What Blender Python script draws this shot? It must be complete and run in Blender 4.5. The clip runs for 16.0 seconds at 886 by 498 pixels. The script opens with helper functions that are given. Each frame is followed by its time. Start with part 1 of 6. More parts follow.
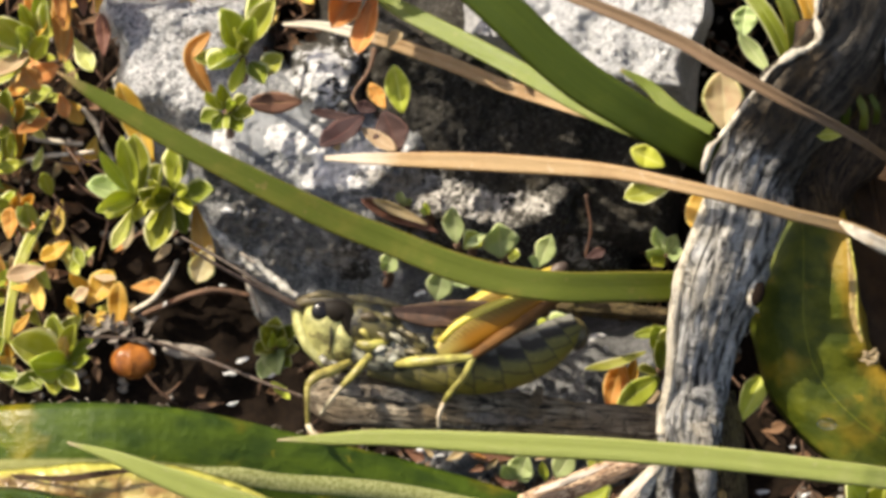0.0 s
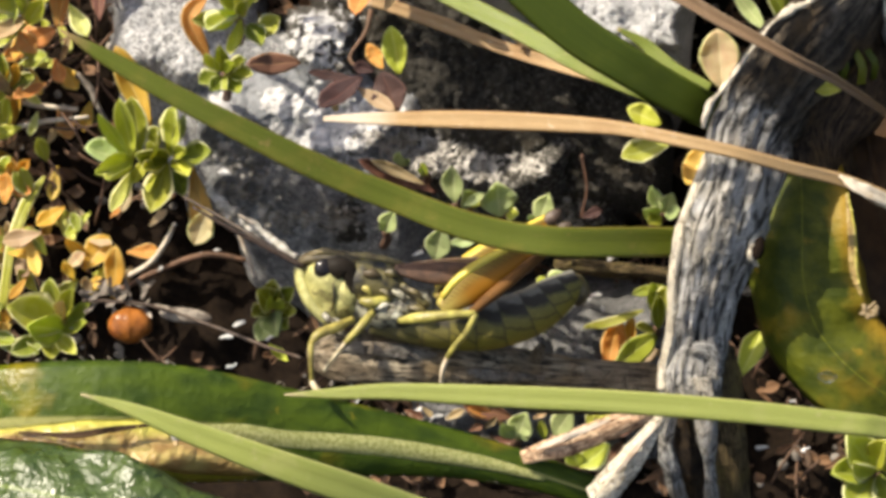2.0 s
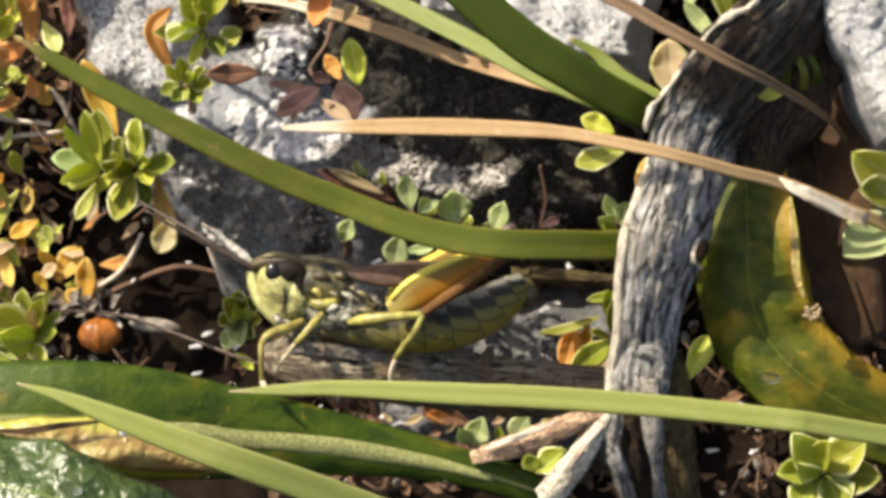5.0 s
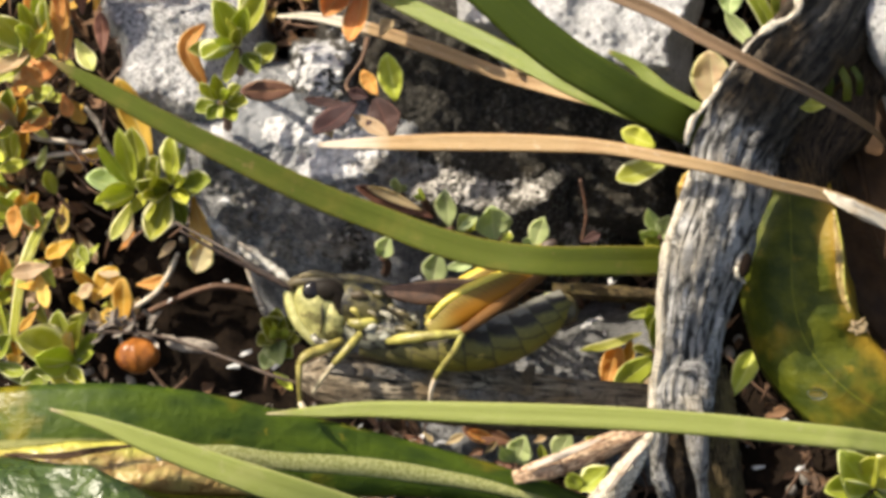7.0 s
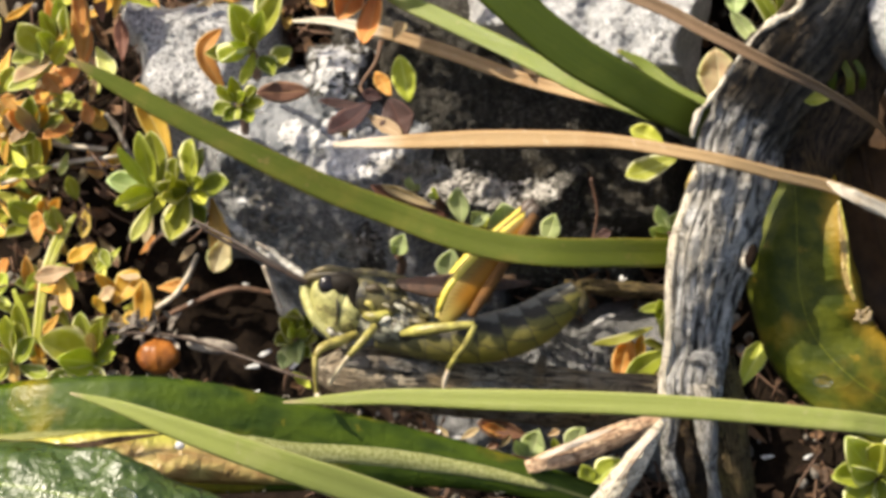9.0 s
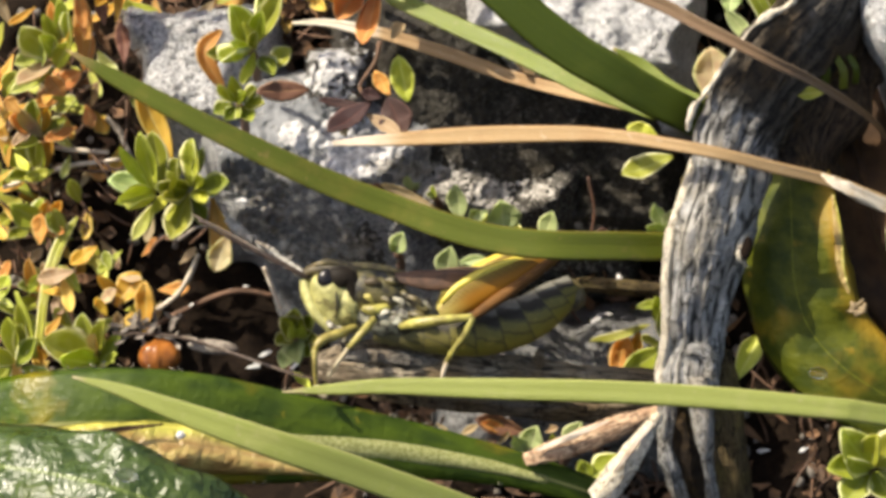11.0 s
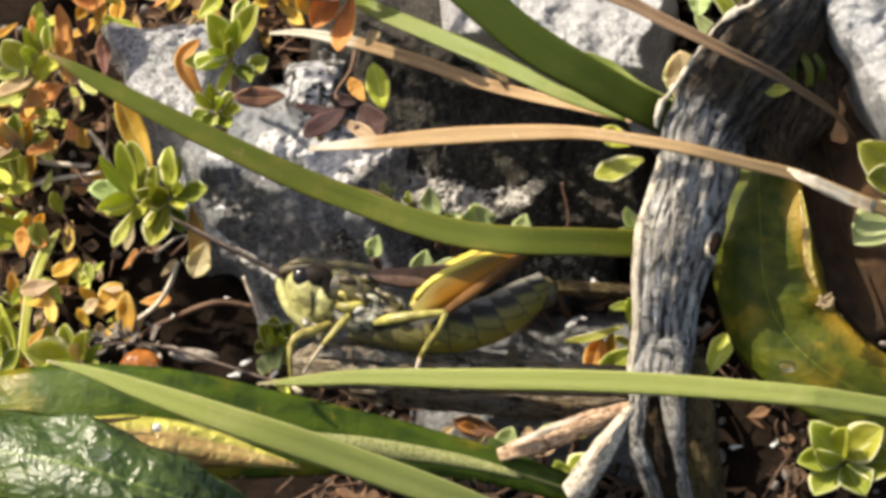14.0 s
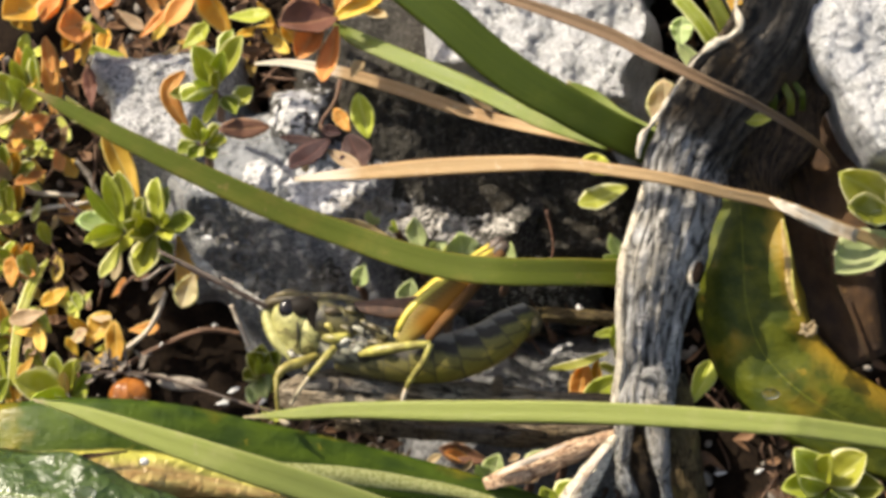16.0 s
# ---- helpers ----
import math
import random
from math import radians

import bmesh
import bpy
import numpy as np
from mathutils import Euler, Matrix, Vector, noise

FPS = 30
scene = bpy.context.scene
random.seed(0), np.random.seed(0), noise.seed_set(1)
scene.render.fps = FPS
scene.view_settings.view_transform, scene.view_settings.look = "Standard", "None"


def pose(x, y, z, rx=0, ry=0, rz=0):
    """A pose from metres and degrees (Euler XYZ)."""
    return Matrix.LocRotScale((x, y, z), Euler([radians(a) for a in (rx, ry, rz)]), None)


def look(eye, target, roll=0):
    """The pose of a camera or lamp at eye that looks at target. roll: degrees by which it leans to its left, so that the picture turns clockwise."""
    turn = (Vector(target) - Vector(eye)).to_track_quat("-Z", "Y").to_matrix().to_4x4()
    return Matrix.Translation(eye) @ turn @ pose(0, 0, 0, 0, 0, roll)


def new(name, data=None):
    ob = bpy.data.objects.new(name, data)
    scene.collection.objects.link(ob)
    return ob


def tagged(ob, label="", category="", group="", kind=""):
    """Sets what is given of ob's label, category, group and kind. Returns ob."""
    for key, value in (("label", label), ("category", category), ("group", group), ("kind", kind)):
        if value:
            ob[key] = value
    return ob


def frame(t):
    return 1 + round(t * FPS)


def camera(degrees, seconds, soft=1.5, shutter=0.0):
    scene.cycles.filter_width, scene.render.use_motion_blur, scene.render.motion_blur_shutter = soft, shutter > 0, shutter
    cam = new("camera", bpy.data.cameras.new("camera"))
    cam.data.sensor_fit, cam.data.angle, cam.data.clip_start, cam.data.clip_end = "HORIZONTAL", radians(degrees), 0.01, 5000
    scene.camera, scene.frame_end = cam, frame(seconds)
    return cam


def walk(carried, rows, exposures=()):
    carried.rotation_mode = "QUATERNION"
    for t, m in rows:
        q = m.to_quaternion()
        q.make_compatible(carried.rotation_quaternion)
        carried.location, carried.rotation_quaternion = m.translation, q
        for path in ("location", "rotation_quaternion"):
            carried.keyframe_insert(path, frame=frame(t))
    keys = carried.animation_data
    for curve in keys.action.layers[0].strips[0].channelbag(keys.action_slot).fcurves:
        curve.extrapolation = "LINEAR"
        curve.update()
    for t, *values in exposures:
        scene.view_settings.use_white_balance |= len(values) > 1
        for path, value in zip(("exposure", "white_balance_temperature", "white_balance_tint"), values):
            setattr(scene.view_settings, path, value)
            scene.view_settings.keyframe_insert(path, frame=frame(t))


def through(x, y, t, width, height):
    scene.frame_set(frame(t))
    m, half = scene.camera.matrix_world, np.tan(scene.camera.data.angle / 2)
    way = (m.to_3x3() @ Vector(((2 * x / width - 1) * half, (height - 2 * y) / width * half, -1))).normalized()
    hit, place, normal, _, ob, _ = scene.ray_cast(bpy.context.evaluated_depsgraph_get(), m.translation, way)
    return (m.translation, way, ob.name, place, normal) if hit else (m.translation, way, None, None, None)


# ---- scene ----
# Places are in millimetres along the bank: u along it, v up it, w straight off it.
cam = camera(16, 16.0, soft=3.7)
walk(cam, [
    (0.0, pose(-0.00508, -0.20595, 0.18376, 48.462, -1.625, -0.109)),
    (0.5, pose(-0.01133, -0.20554, 0.18349, 48.479, -2.387, -0.894)),
    (1.0, pose(-0.01498, -0.20483, 0.18178, 48.557, -2.741, -1.384)),
    (1.5, pose(-0.01367, -0.20702, 0.18121, 48.505, -2.473, -1.369)),
    (2.0, pose(-0.00954, -0.20933, 0.18164, 48.506, -1.939, -1.064)),
    (2.5, pose(-0.00715, -0.21333, 0.18176, 48.883, -1.894, -0.939)),
    (3.0, pose(0.00162, -0.21625, 0.18035, 49.453, -1.101, 0.182)),
    (3.5, pose(0.00008, -0.21712, 0.18409, 49.118, -1.187, -0.240)),
    (4.0, pose(0.00051, -0.21724, 0.18353, 49.437, -1.147, -0.157)),
    (6.5, pose(0.00356, -0.21460, 0.17778, 49.867, -0.219, 0.415)),
    (7.0, pose(0.00270, -0.21349, 0.17896, 49.891, 0.101, 0.293)),
    (7.5, pose(-0.00000, -0.21367, 0.17929, 50.000, 0.000, -0.000)),
    (8.0, pose(0.00500, -0.21617, 0.17711, 50.602, 0.622, 0.707)),
    (8.5, pose(0.00582, -0.21855, 0.17712, 50.833, 0.776, 0.740)),
    (9.0, pose(0.00432, -0.22099, 0.17879, 50.806, 0.809, 0.430)),
    (11.5, pose(0.00472, -0.22775, 0.17605, 52.070, 0.944, 0.358)),
    (12.0, pose(0.00273, -0.22895, 0.17633, 52.232, 0.667, 0.065)),
    (12.5, pose(0.00458, -0.22943, 0.17572, 52.414, 0.919, 0.238)),
    (13.0, pose(0.00368, -0.23202, 0.17407, 52.933, 0.797, -0.020)),
    (13.5, pose(0.00628, -0.23405, 0.17197, 53.433, 1.103, 0.226)),
    (14.0, pose(0.00784, -0.23478, 0.17203, 53.463, 1.330, 0.282)),
    (14.5, pose(0.00949, -0.23408, 0.17411, 53.292, 1.571, 0.343)),
    (15.0, pose(0.00684, -0.23318, 0.17789, 52.920, 1.398, -0.282)),
    (15.5, pose(0.00941, -0.23386, 0.17592, 53.341, 1.605, 0.114)),
    (16.0, pose(0.00917, -0.23418, 0.17574, 53.343, 1.684, -0.020)),
])
scene.view_settings.exposure = 0.64

# ---- sky and sun ----
BANK = radians(40)
SLOPE = Matrix(((1, 0, 0), (0, math.sin(BANK), -math.cos(BANK)), (0, math.cos(BANK), math.sin(BANK))))
SUN = SLOPE @ Vector((-0.56, 0.62, 0.51)).normalized()
world = bpy.data.worlds.new("sky")
scene.world = world
world.use_nodes = True
sky = world.node_tree.nodes.new("ShaderNodeTexSky")
sky.sky_type, sky.sun_disc = "NISHITA", False
sky.dust_density, sky.ozone_density = 4.0, 0.4
sky.sun_elevation, sky.sun_rotation = math.asin(SUN.z), math.atan2(SUN.x, SUN.y)
backing = world.node_tree.nodes["Background"]
backing.inputs["Strength"].default_value = 0.135
world.node_tree.links.new(sky.outputs[0], backing.inputs[0])
sun = new("sun", bpy.data.lights.new("sun", "SUN"))
sun.data.energy, sun.data.angle, sun.data.color = 5.0, radians(0.55), (1.0, 0.90, 0.74)
sun.matrix_world = look(SUN, (0, 0, 0))

# ---- building helpers ----
MM = 0.001
bases = {}


def at(p):
    return SLOPE @ (Vector(p) * MM)


def thing(name, base, label, category, group="", kind=""):
    """An Empty at its base, which parents its parts."""
    ob = new(name)
    ob.empty_display_size = 0.001
    ob.matrix_world = Matrix.Translation(at(base)) @ SLOPE.to_4x4()
    bases[ob.name] = np.array(base, float)
    return tagged(ob, label, category, group, kind)


def mesh_of(name, shape, base, material, smooth=True):
    verts, faces, uvs = shape
    me = bpy.data.meshes.new(name)
    me.from_pydata(((np.asarray(verts, float) - base) * MM).tolist(), [], faces)
    loops = np.empty(len(me.loops), int)
    me.loops.foreach_get("vertex_index", loops)
    me.uv_layers.new(name="run").data.foreach_set("uv", np.asarray(uvs, float)[loops].ravel())
    me.polygons.foreach_set("use_smooth", [smooth] * len(me.polygons))
    me.materials.append(material)
    me.validate()
    me.update()
    return me


def part(name, shape, material, parent, label="", origin=None, smooth=True):
    """One mesh under a thing or under a part; origin: the joint on which it turns."""
    base = bases[parent.name]
    own = base if origin is None else np.array(origin, float)
    ob = new(name, mesh_of(name, shape, own, material, smooth))
    ob.parent = parent
    ob.location = (own - base) * MM
    bases[ob.name] = own
    return tagged(ob, label)


def solid(name, shape, material, base, label, category, group="", kind="", smooth=True):
    """A thing of one mesh."""
    ob = new(name, mesh_of(name, shape, np.array(base, float), material, smooth))
    ob.matrix_world = Matrix.Translation(at(base)) @ SLOPE.to_4x4()
    bases[ob.name] = np.array(base, float)
    return tagged(ob, label, category, group, kind)


def unit(a):
    return a / np.maximum(np.linalg.norm(a, axis=-1, keepdims=True), 1e-9)


def curve(points, n):
    """A smooth line of n points through the given ones."""
    p = np.array(points, float)
    p = np.vstack([2 * p[0] - p[1], p, 2 * p[-1] - p[-2]])
    s = np.linspace(0, len(p) - 3 - 1e-6, n)
    i, f = s.astype(int), (s % 1)[:, None]
    a, b, c, d = p[i], p[i + 1], p[i + 2], p[i + 3]
    return 0.5 * (2 * b + (c - a) * f + (2 * a - 5 * b + 4 * c - d) * f**2 + (3 * b - a - 3 * c + d) * f**3)


def spread(values, n):
    v = np.array(values, float)
    return curve(np.stack([v, v, v], 1), n)[:, 0] if len(v) > 1 else np.full(n, v[0])


def join(*shapes):
    verts, faces, uvs, k = [], [], [], 0
    for v, f, t in shapes:
        verts.append(np.asarray(v, float))
        uvs.append(np.asarray(t, float))
        faces += [tuple(x + k for x in face) for face in f]
        k += len(v)
    return np.vstack(verts), faces, np.vstack(uvs)


def skin(rings, closed_ends=True):
    """Faces between rings of equally many points."""
    n, m = len(rings), len(rings[0])
    faces = [(i * m + j, i * m + (j + 1) % m, (i + 1) * m + (j + 1) % m, (i + 1) * m + j) for i in range(n - 1) for j in range(m)]
    if closed_ends:
        faces += [tuple(range(m))[::-1], tuple((n - 1) * m + j for j in range(m))]
    return faces


def ribbon(points, widths, n=26, m=7, thick=0.3, fold=0.15, facing=(0, 0, 1), wave=0.0, seed=0.0, cup=0.0):
    """A blade or a leaf along points: widths across it, folded on its midrib, thick in the middle, closed all round."""
    c = curve(points, n)
    h = np.maximum(spread(widths, n) if not callable(widths) else np.array([widths(s) for s in np.linspace(0, 1, n)]), 0.04) / 2
    tan = unit(np.gradient(c, axis=0))
    side = unit(np.cross(tan, np.array(facing, float)))
    nor = unit(np.cross(side, tan))
    x = np.linspace(-1, 1, m)
    rings, uvs = [], []
    for i in range(n):
        s = i / (n - 1)
        ruffle = np.array([noise.noise((seed * 7.3 + s * 5.0, k * 1.3, seed)) for k in x]) * wave * h[i] * (0.3 + np.abs(x))
        lift = fold * h[i] * np.abs(x) + cup * h[i] * x**2 + ruffle
        body = thick / 2 * np.sqrt(np.maximum(1 - x**2, 0.0)) * min(1.0, h[i] / 0.5)
        edge = h[i] * x * (1 + 0.05 * wave * math.sin(40 * s + seed))
        top = c[i] + side[i] * edge[:, None] + nor[i] * (lift + body)[:, None]
        low = c[i] + side[i] * edge[:, None] + nor[i] * (lift - body)[:, None]
        rings.append(np.vstack([top, low[-2:0:-1]]))
        uvs.append(np.stack([np.full(2 * m - 2, s), np.concatenate([(x + 1) / 2, (x[-2:0:-1] + 1) / 2])], 1))
    return np.vstack(rings), skin(rings), np.vstack(uvs)


def tube(points, radii, n=26, m=10, flat=1.0, rough=0.0, grain=1.0, facing=(0, 0, 1), ridges=0, seed=0.0):
    """A round or flattened rod; rough: knots and dents, ridges: fibres along it."""
    c = curve(points, n)
    r = np.maximum(spread(radii, n), 0.02)
    tan = unit(np.gradient(c, axis=0))
    side = unit(np.cross(tan, curve(facing, n) if isinstance(facing, list) else np.array(facing, float)))
    nor = unit(np.cross(side, tan))
    flat = spread(flat if isinstance(flat, list) else [flat], n)
    a = np.linspace(0, 2 * math.pi, m, endpoint=False)
    length = np.r_[0, np.cumsum(np.linalg.norm(np.diff(c, axis=0), axis=1))]
    rings, uvs = [], []
    for i in range(n):
        ring = c[i] + r[i] * (np.cos(a)[:, None] * side[i] + flat[i] * np.sin(a)[:, None] * nor[i])
        if rough:
            k = np.array([noise.fractal(Vector((*(p * grain * 0.5),)) + Vector((seed, 0, seed)), 0.8, 2.1, 4) for p in ring])
            if ridges:
                run = length[i]
                k = 0.25 * k + 0.8 * np.array([noise.fractal(Vector((math.cos(b) * 1.7 * grain, math.sin(b) * 1.7 * grain, run * 0.2 * grain + seed)), 0.8, 2.1, 4) for b in a]) + 0.75 * np.array([1.2 * noise.noise((math.cos(b) * ridges * 0.5, math.sin(b) * ridges * 0.5, run * 0.09 + seed)) + 0.7 * noise.noise((math.cos(b) * ridges * 1.6, math.sin(b) * ridges * 1.6, run * 0.16 + seed))
                                        + 0.35 * noise.noise((math.cos(b) * ridges * 4, math.sin(b) * ridges * 4, run * 0.3 + seed)) for b in a])
            ring = c[i] + (ring - c[i]) * (1 + rough * k[:, None])
        rings.append(ring)
        uvs.append(np.stack([np.full(m, i / (n - 1)), a / (2 * math.pi)], 1))
    return np.vstack(rings), skin(rings), np.vstack(uvs)


def ball(centre, radii, n=12, m=16, turn=0.0):
    """A rounded lump with three radii, turned in the bank's plane."""
    c, s = math.cos(radians(turn)), math.sin(radians(turn))
    verts, uvs, rings = [], [], []
    for i in range(n):
        t = 0.02 + (math.pi - 0.04) * i / (n - 1)
        ring = []
        for j in range(m):
            b = 2 * math.pi * j / m
            p = np.array([-math.cos(t), math.sin(t) * math.cos(b), math.sin(t) * math.sin(b)]) * radii
            ring.append(np.array([p[0] * c - p[1] * s, p[0] * s + p[1] * c, p[2]]) + centre)
            uvs.append((i / (n - 1), j / m))
        rings.append(np.array(ring))
    return np.vstack(rings), skin(rings), np.array(uvs)


def shard(centre, size, seed, turn=0.0):
    """A small broken chip of stone."""
    v, f, t = ball((0, 0, 0), (size * 1.3, size * 0.7, size * 0.6), 6, 8, turn)
    v = np.array([p * (1 + 1.5 * noise.noise(Vector(p) * (1.3 / size) + Vector((seed, seed, 0)))) * (1.1, 0.75, 0.7) for p in v]) + centre
    return v, f, t


def paddle(width, bend=1.5, stalk=0.16, power=0.6):
    """The outline of a spoon-shaped leaf."""
    return lambda s: width * max(stalk * (1 - s), math.sin(math.pi * min(1.0, s) ** bend) ** power if 0 < s < 1 else 0.0)


# ---- materials ----
class Nodes:
    """A short way to write a node material."""

    def __init__(self, name):
        self.m = bpy.data.materials.new(name)
        self.m.use_nodes = True
        self.t = self.m.node_tree
        self.b = self.t.nodes["Principled BSDF"]
        self.out = self.t.nodes["Material Output"]
        self.tex = self.t.nodes.new("ShaderNodeTexCoord")

    def node(self, kind, **inputs):
        n = self.t.nodes.new(kind)
        for k, v in inputs.items():
            self.put(n.inputs[k.replace("_", " ")], v)
        return n

    def put(self, socket, v):
        if isinstance(v, bpy.types.NodeSocket):
            self.t.links.new(v, socket)
        else:
            socket.default_value = (*v, 1.0) if isinstance(v, tuple) and len(v) == 3 and socket.type == "RGBA" else v

    def noise(self, scale, detail=4.0, rough=0.6, stretch=None, warp=0.0):
        where = self.tex.outputs["Object"]
        if stretch:
            where = self.node("ShaderNodeVectorMath", Vector=where)
            where.operation = "MULTIPLY"
            where.inputs[1].default_value = stretch
            where = where.outputs[0]
        return self.node("ShaderNodeTexNoise", Vector=where, Scale=scale, Detail=detail, Roughness=rough, Distortion=warp).outputs["Fac"]

    def run_noise(self, along, across, detail=3.0):
        """Noise on the run of a blade: streaks along it."""
        v = self.node("ShaderNodeVectorMath", Vector=self.tex.outputs["UV"])
        v.operation = "MULTIPLY"
        v.inputs[1].default_value = (along, across, 0)
        w = self.node("ShaderNodeVectorMath", Vector=v.outputs[0])
        w.operation = "ADD"
        self.put(w.inputs[1], self.node("ShaderNodeObjectInfo").outputs["Location"])
        return self.node("ShaderNodeTexNoise", Vector=w.outputs[0], Scale=1.0, Detail=detail).outputs["Fac"]

    def cells(self, scale, feature="F1"):
        n = self.node("ShaderNodeTexVoronoi", Vector=self.tex.outputs["Object"], Scale=scale)
        n.feature = feature
        return n.outputs["Distance"]

    def ramp(self, fac, *stops):
        n = self.node("ShaderNodeValToRGB", Fac=fac)
        e = n.color_ramp.elements
        while len(e) < len(stops):
            e.new(0.5)
        for x, (p, c) in zip(e, stops):
            x.position, x.color = p, (*c, 1.0) if isinstance(c, tuple) else (c, c, c, 1.0)
        return n.outputs["Color"]

    def mix(self, fac, a, b, how="MIX"):
        n = self.t.nodes.new("ShaderNodeMix")
        n.data_type, n.blend_type = "RGBA", how
        self.put(n.inputs[0], fac), self.put(n.inputs[6], a), self.put(n.inputs[7], b)
        return n.outputs[2]

    def math(self, how, a, b=0.0):
        n = self.t.nodes.new("ShaderNodeMath")
        n.operation = how
        self.put(n.inputs[0], a), self.put(n.inputs[1], b)
        return n.outputs[0]

    def along(self):
        return self.node("ShaderNodeSeparateXYZ", Vector=self.tex.outputs["UV"]).outputs[0]

    def across(self):
        """0 on the midrib, 1 on the margin."""
        y = self.node("ShaderNodeSeparateXYZ", Vector=self.tex.outputs["UV"]).outputs[1]
        return self.math("MULTIPLY", self.math("ABSOLUTE", self.math("SUBTRACT", y, 0.5)), 2.0)

    def random(self):
        return self.node("ShaderNodeObjectInfo").outputs["Random"]

    def shift(self, colour, hue=0.02, value=0.25):
        """Small changes of hue and brightness from piece to piece."""
        r = self.random()
        h = self.math("ADD", self.math("MULTIPLY", r, 2 * hue), 0.5 - hue)
        v = self.math("ADD", self.math("MULTIPLY", self.math("FRACT", self.math("MULTIPLY", r, 7.31)), 2 * value), 1 - value)
        return self.node("ShaderNodeHueSaturation", Hue=h, Value=v, Color=colour).outputs[0]

    def bump(self, height, strength=0.5, depth=0.0003):
        n = self.node("ShaderNodeBump", Height=height, Strength=strength, Distance=depth)
        if self.b.inputs["Normal"].is_linked:
            self.put(n.inputs["Normal"], self.b.inputs["Normal"].links[0].from_socket)
        self.put(self.b.inputs["Normal"], n.outputs[0])
        return n.outputs[0]

    def done(self, colour, rough=0.6, through=0.0, glow_colour=None, coat=0.0, spec=0.5):
        self.put(self.b.inputs["Base Color"], colour)
        self.put(self.b.inputs["Roughness"], rough)
        self.b.inputs["Coat Weight"].default_value = coat
        self.b.inputs["Coat Roughness"].default_value = 0.2
        self.b.inputs["Specular IOR Level"].default_value = spec
        if through:
            t = self.node("ShaderNodeBsdfTranslucent", Color=glow_colour if glow_colour is not None else colour)
            mixed = self.node("ShaderNodeMixShader", Fac=through)
            self.put(mixed.inputs[1], self.b.outputs[0]), self.put(mixed.inputs[2], t.outputs[0])
            self.put(self.out.inputs["Surface"], mixed.outputs[0])
        return self.m


def rock_material(name, light, dark, pits, stain, lichen, pit=0.60, speck=0.0):
    n = Nodes(name)
    big, mid, fine = n.noise(90, 5, 0.62, warp=0.6), n.noise(420, 6, 0.7), n.noise(2200, 4, 0.7)
    c = n.mix(n.ramp(mid, (0.36, 0.0), (0.62, 1.0)), dark, light)
    c = n.mix(n.ramp(big, (0.50, 0.0), (0.66, 1.0)), c, stain)
    c = n.mix(n.ramp(fine, (0.60, 0.0), (0.72, 0.75)), c, lichen)
    c = n.mix(n.ramp(n.noise(700, 5, 0.75, warp=1.0), (pit, 0.0), (pit + 0.08, 0.85)), c, pits)
    c = n.mix(n.ramp(n.noise(1500, 3, 0.6), (0.52, 0.0), (0.60, 0.7)), c, dark)
    c = n.mix(n.ramp(n.noise(2800, 2, 0.5), (0.50, 0.0), (0.60, 0.6)), c, dark)
    c = n.mix(n.ramp(n.noise(2300, 2, 0.5), (0.56, 0.0), (0.64, 0.7)), c, lichen)
    c = n.mix(n.ramp(n.noise(900, 6, 0.8, warp=0.5), (0.62, 0.0), (0.70, 0.8)), c, pits)
    if speck:
        c = n.mix(n.ramp(n.noise(2300, 2, 0.5), (0.53, 0.0), (0.58, speck)), c, (0.20, 0.20, 0.20))
        c = n.mix(n.ramp(n.noise(1900, 4, 0.7, warp=0.6), (0.58, 0.0), (0.64, speck)), c, pits)
    n.bump(n.noise(1100, 5, 0.7), 1.0, 0.0008)
    n.bump(mid, 0.7, 0.0012)
    n.bump(fine, 0.6, 0.0004)
    n.bump(n.cells(1500), 0.35, 0.0003)
    return n.done(c, n.ramp(fine, (0.3, 0.8), (0.7, 0.97)), spec=0.25)


def leaf_material(name, middle, margin, spots, rib, gloss=0.42, through=0.48, edge=0.80, vein=0.25, coat=0.0):
    n = Nodes(name)
    d = n.across()
    c = n.mix(n.ramp(n.noise(500, 4), (0.4, 0.0), (0.65, 0.6)), middle, spots)
    c = n.mix(n.ramp(n.noise(160, 3), (0.5, 0.0), (0.7, 0.5)), c, margin)
    c = n.mix(n.ramp(d, (0.03, 1.0), (0.12, 0.0)), c, rib)
    c = n.mix(n.ramp(d, (edge, 0.0), (min(1.0, edge + 0.16), 1.0)), c, margin)
    c = n.shift(c, 0.012, 0.18)
    n.bump(n.noise(900, 3), 0.3, 0.0002)
    n.bump(n.run_noise(14, 9, 3), vein, 0.0003)
    n.bump(n.ramp(d, (0.02, 0.0), (0.14, 1.0)), 0.35, 0.00025)
    glow = n.mix(1.0, c, (1.0, 1.0, 0.55), "MULTIPLY")
    return n.done(c, n.ramp(n.noise(700, 2), (0.3, gloss - 0.08), (0.7, gloss + 0.15)), through, glow, coat)


